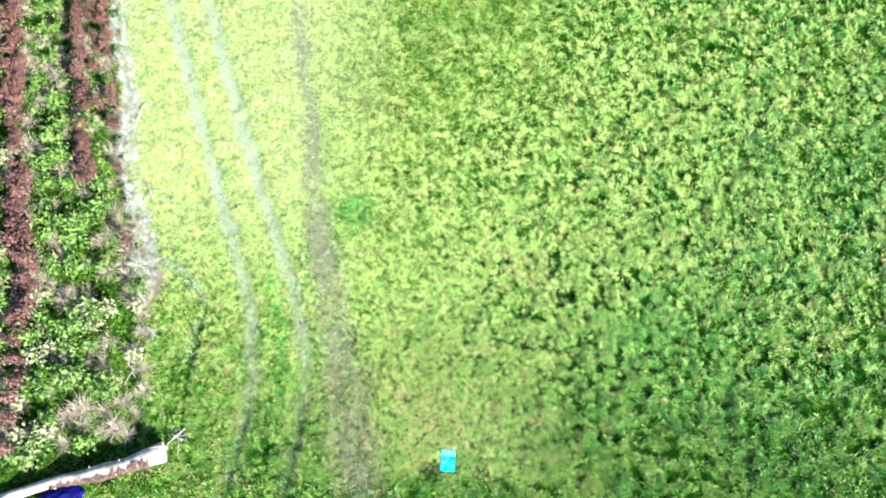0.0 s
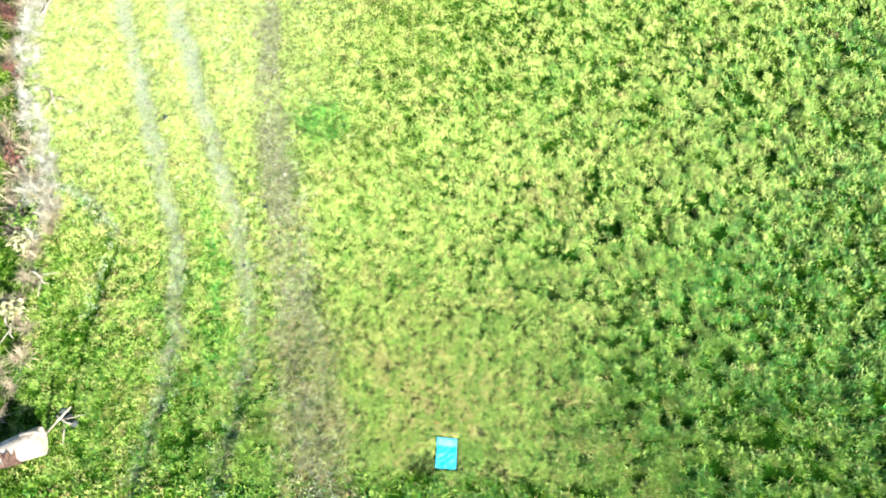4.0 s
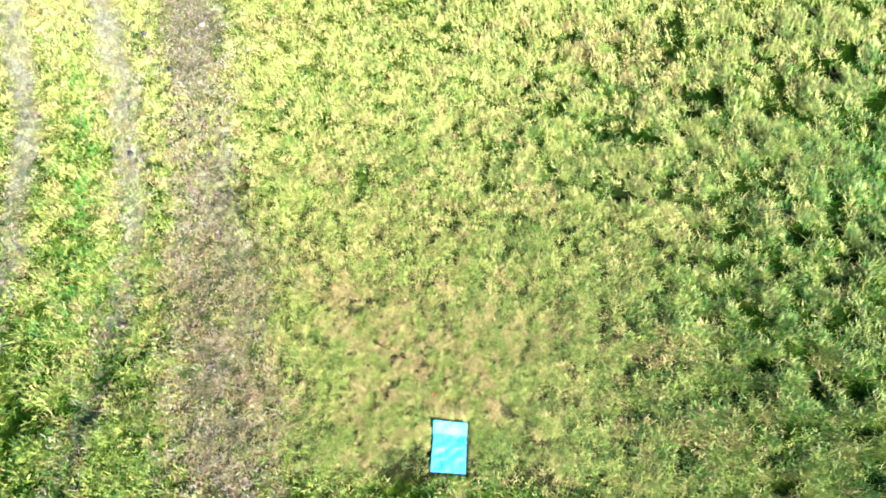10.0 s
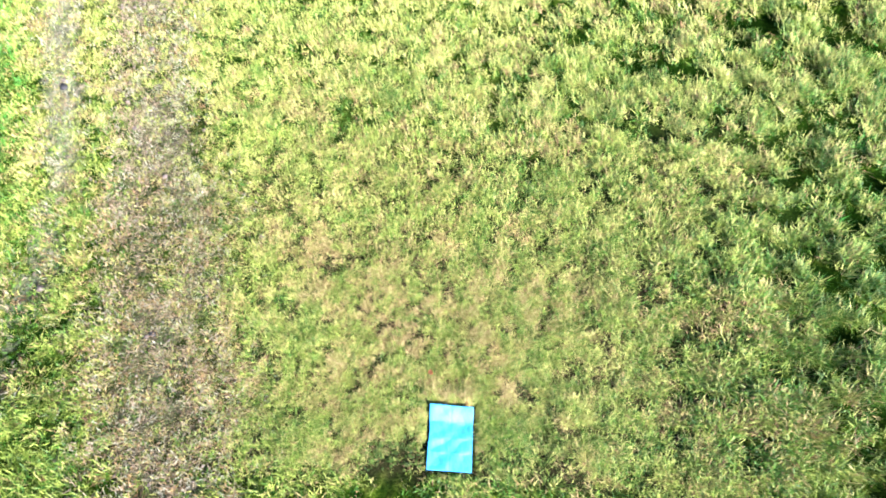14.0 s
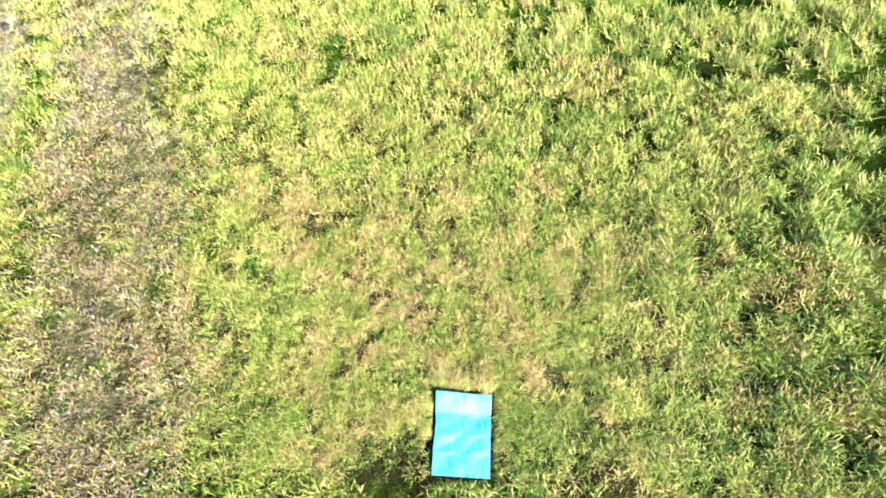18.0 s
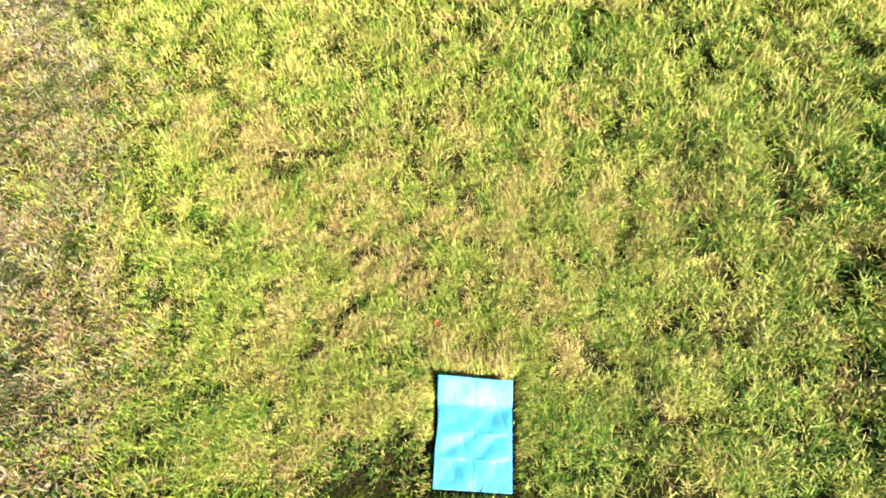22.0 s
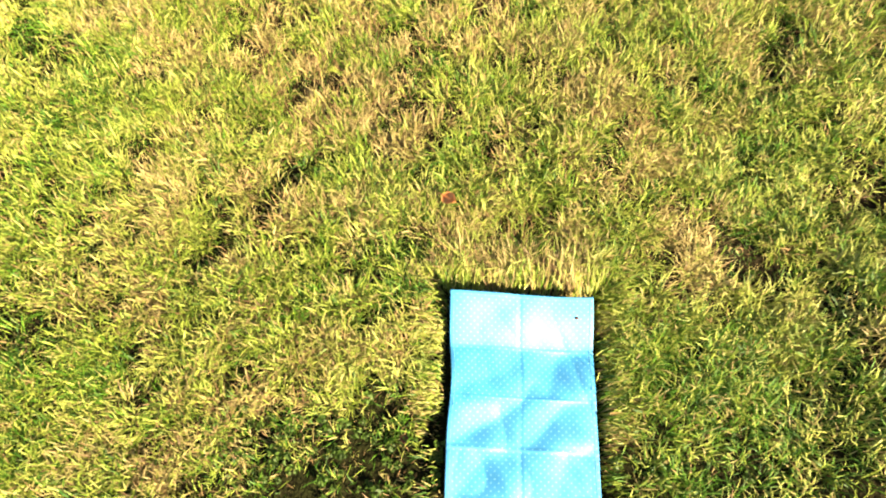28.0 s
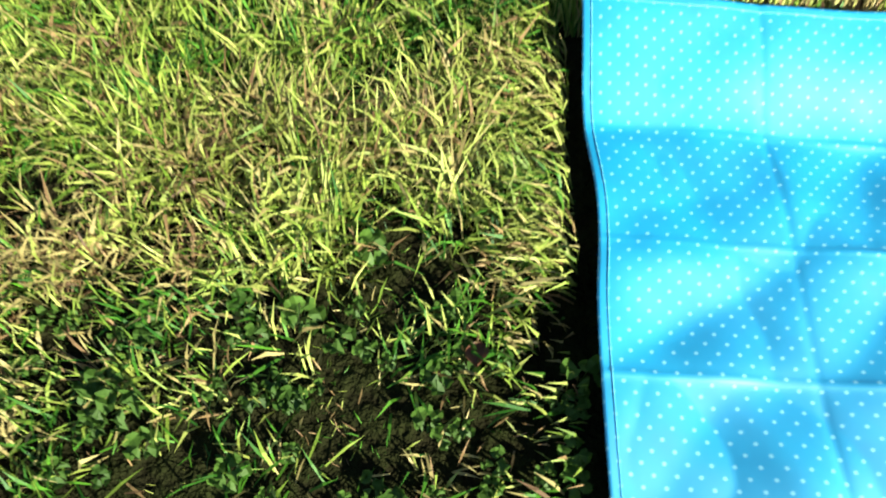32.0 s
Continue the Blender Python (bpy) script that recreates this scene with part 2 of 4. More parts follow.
def field(x, y, size, seed, octaves=3):
    """Smooth random field from 0 to 1 over the plan, with blotches of about the given size in metres."""
    out, amp, tot = 0.0, 1.0, 0.0
    g = lattice(seed)
    for o in range(octaves):
        u, v = x / size * 2**o + 37.3 * o, y / size * 2**o + 11.9 * o
        i, j = np.floor(u).astype(int), np.floor(v).astype(int)
        fu, fv = u - i, v - j
        fu, fv = fu * fu * (3 - 2 * fu), fv * fv * (3 - 2 * fv)
        a, b = g[i % 256, j % 256], g[(i + 1) % 256, j % 256]
        c, d = g[i % 256, (j + 1) % 256], g[(i + 1) % 256, (j + 1) % 256]
        out = out + amp * ((a * (1 - fu) + b * fu) * (1 - fv) + (c * (1 - fu) + d * fu) * fv)
        tot, amp = tot + amp, amp * 0.5
    return out / tot


def line_x(y, xs):
    return np.interp(y, ROW_Y, xs)


def trench_far(x, y):
    far = np.full(np.shape(x), 99.0)
    for (ax, ay), (bx, by) in zip(TRENCH, TRENCH[1:]):
        dx, dy = bx - ax, by - ay
        s = np.clip(((x - ax) * dx + (y - ay) * dy) / (dx * dx + dy * dy), 0, 1)
        far = np.minimum(far, np.hypot(x - ax - s * dx, y - ay - s * dy))
    return far


def masks(x, y):
    """How far a spot is rutted, bare, tilled or trenched, each from 0 to 1."""
    ragged = field(x, y, 0.7, 3) - 0.5
    width = 0.28 + 0.07 * np.clip(y / 10, -0.3, 1)
    rut = np.maximum(np.exp(-np.abs(((x - line_x(y, RUT_L)) + 0.3 * ragged) / width) ** 2.6), np.exp(-np.abs(((x - line_x(y, RUT_R)) + 0.3 * ragged) / width) ** 2.6))
    rut = rut * np.clip(0.45 + 0.9 * field(x, y, 0.5, 5), 0, 1) * np.clip(0.52 + 0.06 * y, 0.4, 1)
    wide = 0.40 + 0.44 * np.exp(-((y - 0.8) / 4.0) ** 2) + 0.14 * np.exp(-((y - 7.0) / 2.0) ** 2)
    strip = np.exp(-np.abs(((x - line_x(y, STRIP)) + 0.5 * ragged) / wide) ** 3.4)
    strip = strip * np.clip(0.42 + 0.95 * field(x, y, 0.6, 9), 0, 1) * np.clip(0.85 + 0.03 * y, 0.8, 1)
    strip = np.maximum(strip, 0.9 * np.exp(-((x + 2.3) / 0.35) ** 2 - ((y + 0.95) / 0.3) ** 2))
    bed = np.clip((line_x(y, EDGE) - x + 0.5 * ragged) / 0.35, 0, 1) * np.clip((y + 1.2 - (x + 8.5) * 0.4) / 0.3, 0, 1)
    trench = np.exp(-((trench_far(x, y) + 0.12 * ragged) / 0.085) ** 2)
    return rut, strip, bed, trench


def hollows(x, y):
    """Small hollows in the turf that the grass leaves open."""
    out = np.zeros(np.shape(x))
    for cx, cy, r in ((2.11, -0.31, 0.16), (2.32, -0.12, 0.11), (-0.05, -0.18, 0.05), (1.2, 0.05, 0.07), (3.3, 0.6, 0.12), (2.9, 1.9, 0.12), (-0.02, -0.42, 0.06)):
        out = np.maximum(out, np.exp(-(((x - cx) ** 2 + (y - cy) ** 2) / r**2)))
    return out


# ---- helpers for things ----


def mesh_of(name, verts, tris, mats=(), index=None, smooth=False):
    me = bpy.data.meshes.new(name)
    verts, tris = np.asarray(verts, np.float32), np.asarray(tris, np.int32)
    me.vertices.add(len(verts))
    me.vertices.foreach_set("co", verts.ravel())
    n = tris.shape[1]
    me.loops.add(tris.size)
    me.loops.foreach_set("vertex_index", tris.ravel())
    me.polygons.add(len(tris))
    me.polygons.foreach_set("loop_start", np.arange(0, tris.size, n, dtype=np.int32))
    for mt in mats:
        me.materials.append(mt)
    if index is not None:
        me.polygons.foreach_set("material_index", np.asarray(index, np.int32))
    me.polygons.foreach_set("use_smooth", np.full(len(tris), smooth))
    me.update(calc_edges=True)
    return me


def part(name, bm, mat, parent=None, label=""):
    me = bpy.data.meshes.new(name)
    bm.to_mesh(me)
    bm.free()
    me.materials.append(mat)
    ob = new(name, me)
    if parent:
        ob.parent = parent
    return tagged(ob, label)


def tube(bm, points, radii, sides=8, wobble=0.0, seed=0):
    """A tapering limb along points, closed at both ends."""
    r = random.Random(seed)
    rings = []
    for k, p in enumerate(points):
        a, b = Vector(points[max(k - 1, 0)]), Vector(points[min(k + 1, len(points) - 1)])
        way = (b - a).normalized()
        side = way.cross(Vector((0, 0, 1)) if abs(way.z) < 0.9 else Vector((1, 0, 0))).normalized()
        up = side.cross(way)
        ring = []
        for s in range(sides):
            t = 2 * math.pi * s / sides
            rad = radii[k] * (1 + wobble * (r.random() - 0.5))
            ring.append(bm.verts.new(Vector(p) + side * math.cos(t) * rad + up * math.sin(t) * rad))
        rings.append(ring)
    for A, B in zip(rings, rings[1:]):
        for s in range(sides):
            f = bm.faces.new((A[s], A[(s + 1) % sides], B[(s + 1) % sides], B[s]))
            f.smooth = True
    bm.faces.new(rings[0][::-1])
    bm.faces.new(rings[-1])
    return rings


# ---- ground ----


def scale_at(x, y):
    """How high over the ground one must stand to take the spot in: fine grass lies where this is small."""
    side = np.abs(x) / 0.9
    ahead = y / 0.84
    back = (-y - 0.52) / 0.075
    return np.clip(np.maximum(np.maximum(side, ahead), np.minimum(back, 22)), 1.25, None)


def spread(lo, hi, step, far):
    """Even steps from lo to hi, then ever wider ones out to far."""
    core = list(np.arange(lo, hi + step / 2, step))
    d, gap = step, []
    while sum(gap) < far:
        d *= 1.35
        gap.append(d)
    return np.array([lo - v for v in np.cumsum(gap)][::-1] + core + [core[-1] + v for v in np.cumsum(gap)])


def tussocky(x, y):
    """Where the turf stands in tussocks: beyond the cloth to the right, and low by the lane."""
    return np.maximum(np.clip((x - 0.8) / 3, 0, 1) * np.clip((9 - y) / 5, 0, 1), 0.7 * np.clip((-x - 2.6) / 2, 0, 1) * np.clip((2.6 - y) / 2, 0, 1))


def tussocks(x, y):
    return field(x + 0.4 * y, 1.3 * y, 0.27, 32, 2)


def height(x, y):
    """The soil's height: hummocks under the grass, ruts, furrows and hollows."""
    rut, strip, bed, trench = masks(x, y)
    near = np.clip((25 - np.abs(x)) / 4, 0, 1) * np.clip((25 - y) / 4, 0, 1) * np.clip((y + 8) / 3, 0, 1)
    off = np.clip((np.hypot(x - 0.2, y + 0.3) - 0.36) / 0.5, 0, 1)
    rough = (0.03 + 0.04 * np.clip(np.hypot(x, y) / 4, 0, 1) + 0.08 * np.clip(0.3 + 0.10 * x, 0, 1)) * off * (1 - 0.6 * np.maximum(rut, strip)) * (1 - bed)
    z = rough * (field(x, y, 0.48, 21, 2) - 0.5) * 1.6 + 0.012 * (field(x, y, 0.3, 24) - 0.5) + 0.14 * (field(x, y, 3.0, 22) - 0.5) * off
    z = z + 0.11 * tussocky(x, y) * (tussocks(x, y) - 0.5) * (1 - 0.8 * np.maximum(np.maximum(rut, strip), bed))
    for xs in (RUT_L, RUT_R):
        z = z - 0.06 * np.exp(-((x - line_x(y, xs)) / 0.13) ** 2) * np.clip(0.4 + field(x, y, 0.6, 27), 0, 1) * np.clip((1.8 - y) / 1.2, 0, 1) * np.clip((y + 5) / 2, 0, 1)
    z = z - 0.07 * rut - 0.02 * strip - (0.11 - 0.06 * np.clip((y - 3.6) / 0.8, 0, 1)) * trench - 0.04 * hollows(x, y)
    z = z + bed * (0.10 * np.sin((x + 0.33 * y) * 2 * math.pi / 1.15) + 0.05 * (field(x, y, 0.3, 23) - 0.5))
    return z * near - 0.012 + 0.014 * np.exp(-(np.hypot(x - 0.2, y + 0.3) / 1.1) ** 4)


def lushness(x, y, h):
    """How rank the grass grows, from 0 to 1: low on the mown side, rank to the right and near the low end."""
    return np.clip(0.42 + 0.080 * x - 0.03 * (y - 2) + 0.5 * (field(x, y, 2.4, 41) - 0.5) + 0.4 * np.clip((3 - y) / 3, 0, 1) * np.clip((h - 3) / 3, 0, 1), 0, 1)


def pale_side(x, y):
    """The short, bleached grass along the lane."""
    return np.clip((y - 4) / 5, 0, 1) * np.clip((-2.5 - x) / 4, 0, 1)


def tuft_field(x, y, mean):
    """Small tufts among larger ones."""
    wide = 0.30 if mean < 4 else 0.38
    return (1 - wide) * field(x, y, 0.052 * (mean / 1.25) ** 0.34, 31, 2) + wide * field(x, y, 0.14 if mean < 4 else 0.2, 33, 2)


def tuft_bands():
    """Limits of the bands in which the turf is sown, finest first."""
    out, h = [0.0], 1.25
    while h < 27:
        h *= 1.22
        out.append(h)
    return out


def band_mean(lo, hi):
    return max((lo + hi) / 2, 1.25)


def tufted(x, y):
    """1 on the tufts and 0 in the gaps between them, where the ground is painted darker."""
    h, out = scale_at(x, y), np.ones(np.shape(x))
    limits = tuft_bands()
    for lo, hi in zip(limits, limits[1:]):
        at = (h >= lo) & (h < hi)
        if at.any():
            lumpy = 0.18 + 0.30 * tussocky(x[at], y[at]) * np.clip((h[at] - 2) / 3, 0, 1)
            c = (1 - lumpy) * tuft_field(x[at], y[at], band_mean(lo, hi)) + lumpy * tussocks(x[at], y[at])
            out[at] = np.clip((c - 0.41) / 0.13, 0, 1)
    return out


def build_ground():
    xs, ys = spread(-21, 21, 0.08, 2500), spread(-4, 22, 0.08, 2500)
    X, Y = np.meshgrid(xs, ys)
    rut, strip, bed, trench = masks(X, Y)
    Z = height(X, Y)
    nx, ny = len(xs), len(ys)
    i = np.arange(nx * ny).reshape(ny, nx)
    quads = np.stack([i[:-1, :-1], i[:-1, 1:], i[1:, 1:], i[1:, :-1]], -1).reshape(-1, 4)
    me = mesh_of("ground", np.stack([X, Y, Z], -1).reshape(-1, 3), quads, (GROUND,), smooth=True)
    # The turf value drops between tufts, so their shade is painted into the ground.
    for key, val in (("worn", np.maximum(rut, 0.65 * trench * np.clip((Y - 3.6) / 0.8, 0, 1))), ("bare", strip), ("bed", bed * (Y < 26)), ("gap_shade", np.clip((scale_at(X, Y) - 2) / 3, 0, 1)), ("straw", 0.8 * pale_side(X, Y) * (1 - bed)), ("turf", np.clip((scale_at(X, Y) - 1.6) / 3.5, 0, 0.92) * (1 - 0.6 * hollows(X, Y)) * (1 - (1 - tufted(X, Y)) * ((np.abs(X) < 21) & (Y < 22) & (Y > -4)) * np.clip(0.30 + 1.1 * lushness(X, Y, scale_at(X, Y)), 0, 0.95)))):
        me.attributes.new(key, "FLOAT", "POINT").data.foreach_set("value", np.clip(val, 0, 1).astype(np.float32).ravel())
    return tagged(new("ground", me), "level meadow soil with wheel ruts and a bare strip", "ground", kind="structure")


ground = build_ground()


def ground_z(x, y):
    hit, place, *_ = ground.ray_cast((x, y, 5), (0, 0, -1))
    return place.z if hit else 0.0


# ---- grass ----


def blades(tx, ty, h, count, seed, tall):
    """Blades of tufts at (tx, ty): root, middle and tip of each, the tuft that it belongs to, and its width."""
    r = np.random.default_rng(seed)
    who = np.repeat(np.arange(len(tx)), count)
    n = len(who)
    hh = h[who]
    size = 0.018 * (hh / 1.25) ** 0.52
    a0 = 2 * math.pi * field(tx, ty, 0.5, seed + 1, 2) * 2 + r.normal(0, 1.25, len(tx))
    px = tx[who] + r.normal(0, 1, n) * size
    py = ty[who] + r.normal(0, 1, n) * size
    out = np.arctan2(py - ty[who], px - tx[who])
    ang = np.where(r.random(n) < 0.52, a0[who] + r.normal(0, 0.55, n), out + r.normal(0, 0.5, n))
    # Far blades lean from the sun to brighten; low ones towards it to darken.
    leant_from_sun = np.clip((ty - 2) / 9, 0, 0.46)[who]
    turned = 0.45 * (np.clip((2.0 - ty) / 2, 0, 1) * np.clip((h - 2.5) / 2, 0, 1))[who]
    pick = r.random(n)
    ang = np.where(pick < leant_from_sun, 2.42 + r.normal(0, 0.6, n), np.where(pick > 1 - turned, -0.72 + r.normal(0, 0.6, n), ang))
    length = tall[who] * r.uniform(0.55, 1.25, n) * (1 + 0.10 * np.log(hh)) * np.clip(1.15 - 0.05 * hh, 0.78, 1)
    lean = np.clip(r.normal(0.55, 0.32, n) + 0.35 * (length < 0.04), 0.15, 1.45)
    droop = lean + r.uniform(0.15, 1.15, n)
    width = (0.0031 * r.uniform(0.6, 1.35, n)) * np.where(hh < 4, (hh / 1.25) ** 0.62, 0.95 * (hh / 1.25) ** 0.78)
    width = np.minimum(width, np.where(hh < 4, 0.085, 0.15) * length)
    # Blades at the cloth's hem lean away from it.
    cx, cy = CLOTH_W / 2, -CLOTH_L / 2
    gapx, gapy = np.abs(px - cx) - CLOTH_W / 2, np.abs(py - cy) - CLOTH_L / 2
    hem = np.maximum(gapx, gapy) < 0.075
    away = np.where(gapx > gapy, np.where(px > cx, 0.0, math.pi), np.where(py > cy, math.pi / 2, -math.pi / 2))
    ang = np.where(hem, away + r.normal(0, 0.42, n), ang)
    keep = np.maximum(gapx, gapy) > 0.004
    sideways = np.stack([-np.sin(ang), np.cos(ang), 0 * ang], -1)
    fwd = np.stack([np.cos(ang), np.sin(ang), 0 * ang], -1)
    up = np.array([0, 0, 1.0])
    root = np.stack([px, py, height(px, py)], -1)
    mid = root + 0.55 * length[:, None] * (fwd * np.sin(lean)[:, None] + up * np.cos(lean)[:, None])
    tip = mid + 0.45 * length[:, None] * (fwd * np.sin(droop)[:, None] + up * np.cos(droop)[:, None])
    tip[:, 2] = np.maximum(tip[:, 2], root[:, 2] + 0.01)
    twist = r.normal(0, 0.5, n)[:, None]
    wide = (sideways + twist * up) * (width / 2)[:, None]
    return [v[keep] for v in (root, mid, tip, wide, who, hh)]


# Patches of dry grass (above 0) and of lush dark grass (below 0): x, y, size, amount.
PATCHES = (
    (-0.40, 0.75, 0.22, 0.6), (-1.44, 1.72, 0.3, 0.5), (-2.02, 2.05, 0.4, 0.4), (2.65, 2.36, 0.35, 0.5), (0.88, 0.27, 0.2, 0.6), (-1.44, -0.42, 0.35, -0.25),
    (-0.60, 0.73, 0.15, 0.3), (-0.56, -0.16, 0.12, 0.4), (0.13, 0.10, 0.14, 0.2), (-0.69, -0.48, 0.14, 0.2), (3.35, 6.07, 0.9, 0.5), (-2.29, 7.84, 0.6, 0.4),
    (1.06, 3.51, 0.5, 0.3), (3.37, 14.5, 1.6, 0.35), (9.3, 14.1, 1.5, 0.35), (2.08, 6.35, 0.8, 0.3),
    (-1.40, 0.66, 0.28, -0.5), (-0.06, 0.43, 0.12, -0.5), (2.05, -0.25, 0.28, -0.7), (3.44, 2.04, 0.4, -0.6), (1.13, 2.80, 0.3, -0.5), (2.05, 2.02, 0.25, -0.4),
    (0.45, 1.94, 0.18, -0.5), (0.84, -0.42, 0.3, -0.8), (-1.04, -0.30, 0.16, -0.2), (0.61, 0.31, 0.08, -0.5), (-0.43, -0.05, 0.08, -0.5), (8.6, 4.6, 1.6, -0.6),
    (0.75, -0.25, 0.25, -0.45), (1.05, 0.55, 0.25, -0.35), (-1.4, -0.35, 0.3, -0.35), (-9.3, 17.3, 0.7, 0.9), (-8.0, 17.6, 0.6, -0.7), (5.5, 1.7, 0.8, -0.4), (11.8, 1.5, 2.0, -0.5), (15.9, 12.0, 2.5, -0.5), (-5.9, 3.7, 0.35, -0.5), (-5.6, -0.7, 0.5, -0.5),
)


def low_turf(x, y):
    """The thin, trodden turf beside the cloth, with soil between the blades."""
    return np.exp(-np.abs((x + 0.28) / 0.46) ** 4 - np.abs((y + 0.72) / 0.36) ** 6) * np.clip(0.55 + 0.9 * field(x, y, 0.16, 53, 2), 0, 1)


def build_grass():
    verts, tris, index, base = [], [], [], 0
    bands = tuft_bands()
    for k, (lo, hi) in enumerate(zip(bands, bands[1:])):
        top = min(hi, 27)
        x0, x1, y0, y1 = -0.95 * top, 0.95 * top, -0.6 - 0.075 * top - (4 if top > 20 else 0), 0.84 * top
        mean = band_mean(lo, hi)
        per = 9 if mean < 4 else 14
        density = (39000 * (1.25 / mean) ** 1.45 if mean < 4 else 38000 * (1.25 / mean) ** 1.30) / per
        n = int(density * (x1 - x0) * (y1 - y0))
        tx, ty = rng.uniform(x0, x1, n), rng.uniform(y0, y1, n)
        h = scale_at(tx, ty)
        rut, strip, bed, trench = masks(tx, ty)
        lumpy = 0.18 + 0.30 * tussocky(tx, ty) * np.clip((h - 2) / 3, 0, 1)
        clump = (1 - lumpy) * tuft_field(tx, ty, mean) + lumpy * tussocks(tx, ty)
        rich = lushness(tx, ty, h)
        low = low_turf(tx, ty)
        sparse = np.maximum(low, 0.9 * np.exp(-np.abs((tx - 1.1) / 0.55) ** 3 - np.abs((ty + 0.60) / 0.36) ** 3))
        clump = np.clip((clump - 0.41) / 0.13, 0, 1)
        ring = np.maximum(np.abs(tx - 0.225) - 0.225, np.abs(ty + 0.32) - 0.32) < 0.13
        clump = np.where(ring & (ty > -0.45), np.maximum(clump, 0.7), clump)
        thick = 1.1 * ((1 - (1 - clump) * np.clip(0.40 + 0.50 * rich, 0, 0.92)) if mean < 4 else 1 - (1 - clump) * np.clip(0.35 + 1.1 * rich, 0, 0.97)) * (1 - 0.84 * sparse)
        thick = thick + (1.0 - thick) * np.clip(0.8 * np.maximum(1.3 * rut, strip), 0, 0.8)
        if mean > 4:
            thick = thick * (1.0 - 0.25 * rich)
        keep = thick * (1 - 0.8 * bed) * (1 - 0.55 * trench) * (1 - 0.35 * hollows(tx, ty))
        ok = (h >= lo) & (h < hi) & (rng.random(n) < keep)
        tx, ty, h, rut, strip, bed, clump, rich, low = (v[ok] for v in (tx, ty, h, rut, strip, bed, clump, rich, low))
        if not len(tx):
            continue
        tall = (0.056 + 0.072 * rich) * 1.40 * (1 - (1 - clump) * np.clip((0.54 if mean < 4 else 0.34) + 0.50 * rich, 0, 0.86)) * (0.75 + 0.5 * field(tx, ty, 0.8, 43)) * (1 - 0.45 * rut) * (1 - 0.48 * strip)
        tall = tall * np.clip(0.58 + 0.09 * (h - 1.25), 0.5, 1) * (1 - 0.5 * low)
        tall = tall * (1 + 0.5 * ((ty > 0) & (ty < 0.13) & (tx > -0.05) & (tx < 0.5)))
        for px, py, pr, amount in PATCHES:
            dry_by = amount * np.exp(-(((tx - px) ** 2 + (ty - py) ** 2) / pr**2))
            patch = dry_by if px == PATCHES[0][0] else patch + dry_by
        # What a tuft is made of: green, yellow-green, straw, dead or deep green.
        r = field(tx, ty, 0.085 if mean < 4 else 0.07 * (mean / 1.25) ** 0.5, 51, 3) + (0.11 if mean < 4 else 0.12) * rng.normal(0, 1, len(tx))
        r = np.argsort(np.argsort(r)) / len(tx)
        dry = np.clip(0.25 + 0.9 * (field(tx, ty, 0.55, 45) - 0.5) + 0.6 * (field(tx, ty, 2.6, 47) - 0.5) - 0.026 * tx - 0.012 * np.clip(h - 5, 0, 12) + 0.35 * strip + 0.25 * rut + 0.02 * np.exp(-(h - 1.25) / 1.5) + patch - 0.14 * np.exp(-((tx + 0.35) / 0.4) ** 2 - ((ty + 0.25) / 0.35) ** 2), 0.03, 0.95)
        # Yellow-green gains far left and loses low down: the sun's brightness as colour.
        kind = np.where(r < dry * 0.50, 2, np.where(r < dry * 0.72, 3, np.where(r < 0.54 - 0.008 * h + 0.022 * np.clip(ty - 2, 0, 14) - 0.012 * np.clip(tx, 0, 20) - 0.45 * np.clip((4.2 - ty) / 4.2, 0, 1) * np.clip((h - 1.2) / 3, 0.1, 1) + 0.30 * np.clip((ty - 5) / 6, 0, 1) * np.clip((2 - tx) / 8, 0, 1) + 0.25 * pale_side(tx, ty) + dry * 0.2 - 0.30 * np.clip(rich - 0.6, 0, 1), 1, np.where(rng.random(len(tx)) < 0.22 + 0.38 * rich * (field(tx, ty, 1.5, 49) > 0.5), 4, 0))))
        pink = np.exp(-((tx - line_x(ty, STRIP) + 0.38) / 0.22) ** 2) * np.clip((ty - 0.5) / 2, 0, 1)
        lush = np.maximum(np.minimum(1, 1.6 * np.exp(-((tx + 3.75) / 0.62) ** 2 - ((ty - 8.2) / 0.62) ** 2)), np.exp(-((tx - 7.6) / 2.2) ** 2 - ((ty - 4.2) / 1.6) ** 2))
        lush = np.maximum(lush, 0.7 * np.exp(-((tx - line_x(ty, RUT_R) + 0.72) / 0.2) ** 2) * np.exp(-((ty - 3.2) / 2.6) ** 2))
        kind = np.where(rng.random(len(tx)) < np.maximum(np.maximum(rut, 1.05 * strip), 0.30 * pale_side(tx, ty)), np.where(rng.random(len(tx)) < 0.15 + 0.65 * pink, 7, np.where(ty < 2.5, rng.choice([5, 3, 3, 7, 7, 5, 4], len(tx)), rng.choice([5, 5, 5, 7, 1, 0, 3], len(tx)))), kind)
        kind = np.where(rng.random(len(tx)) < 0.6 * low, rng.choice([4, 4, 4, 0, 3, 2], len(tx)), kind)
        # Gaps between tufts get mostly dark blades: their shade is put into the colour.
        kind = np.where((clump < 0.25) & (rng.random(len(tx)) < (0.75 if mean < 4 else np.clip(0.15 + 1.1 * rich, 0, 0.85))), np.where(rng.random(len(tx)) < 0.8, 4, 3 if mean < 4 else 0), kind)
        kind = np.where(rng.random(len(tx)) < 0.95 * lush, np.where(tx < 0, rng.choice([6, 6, 6, 4, 0], len(tx)), rng.choice([6, 6, 6, 0, 0, 4, 1], len(tx))), kind)
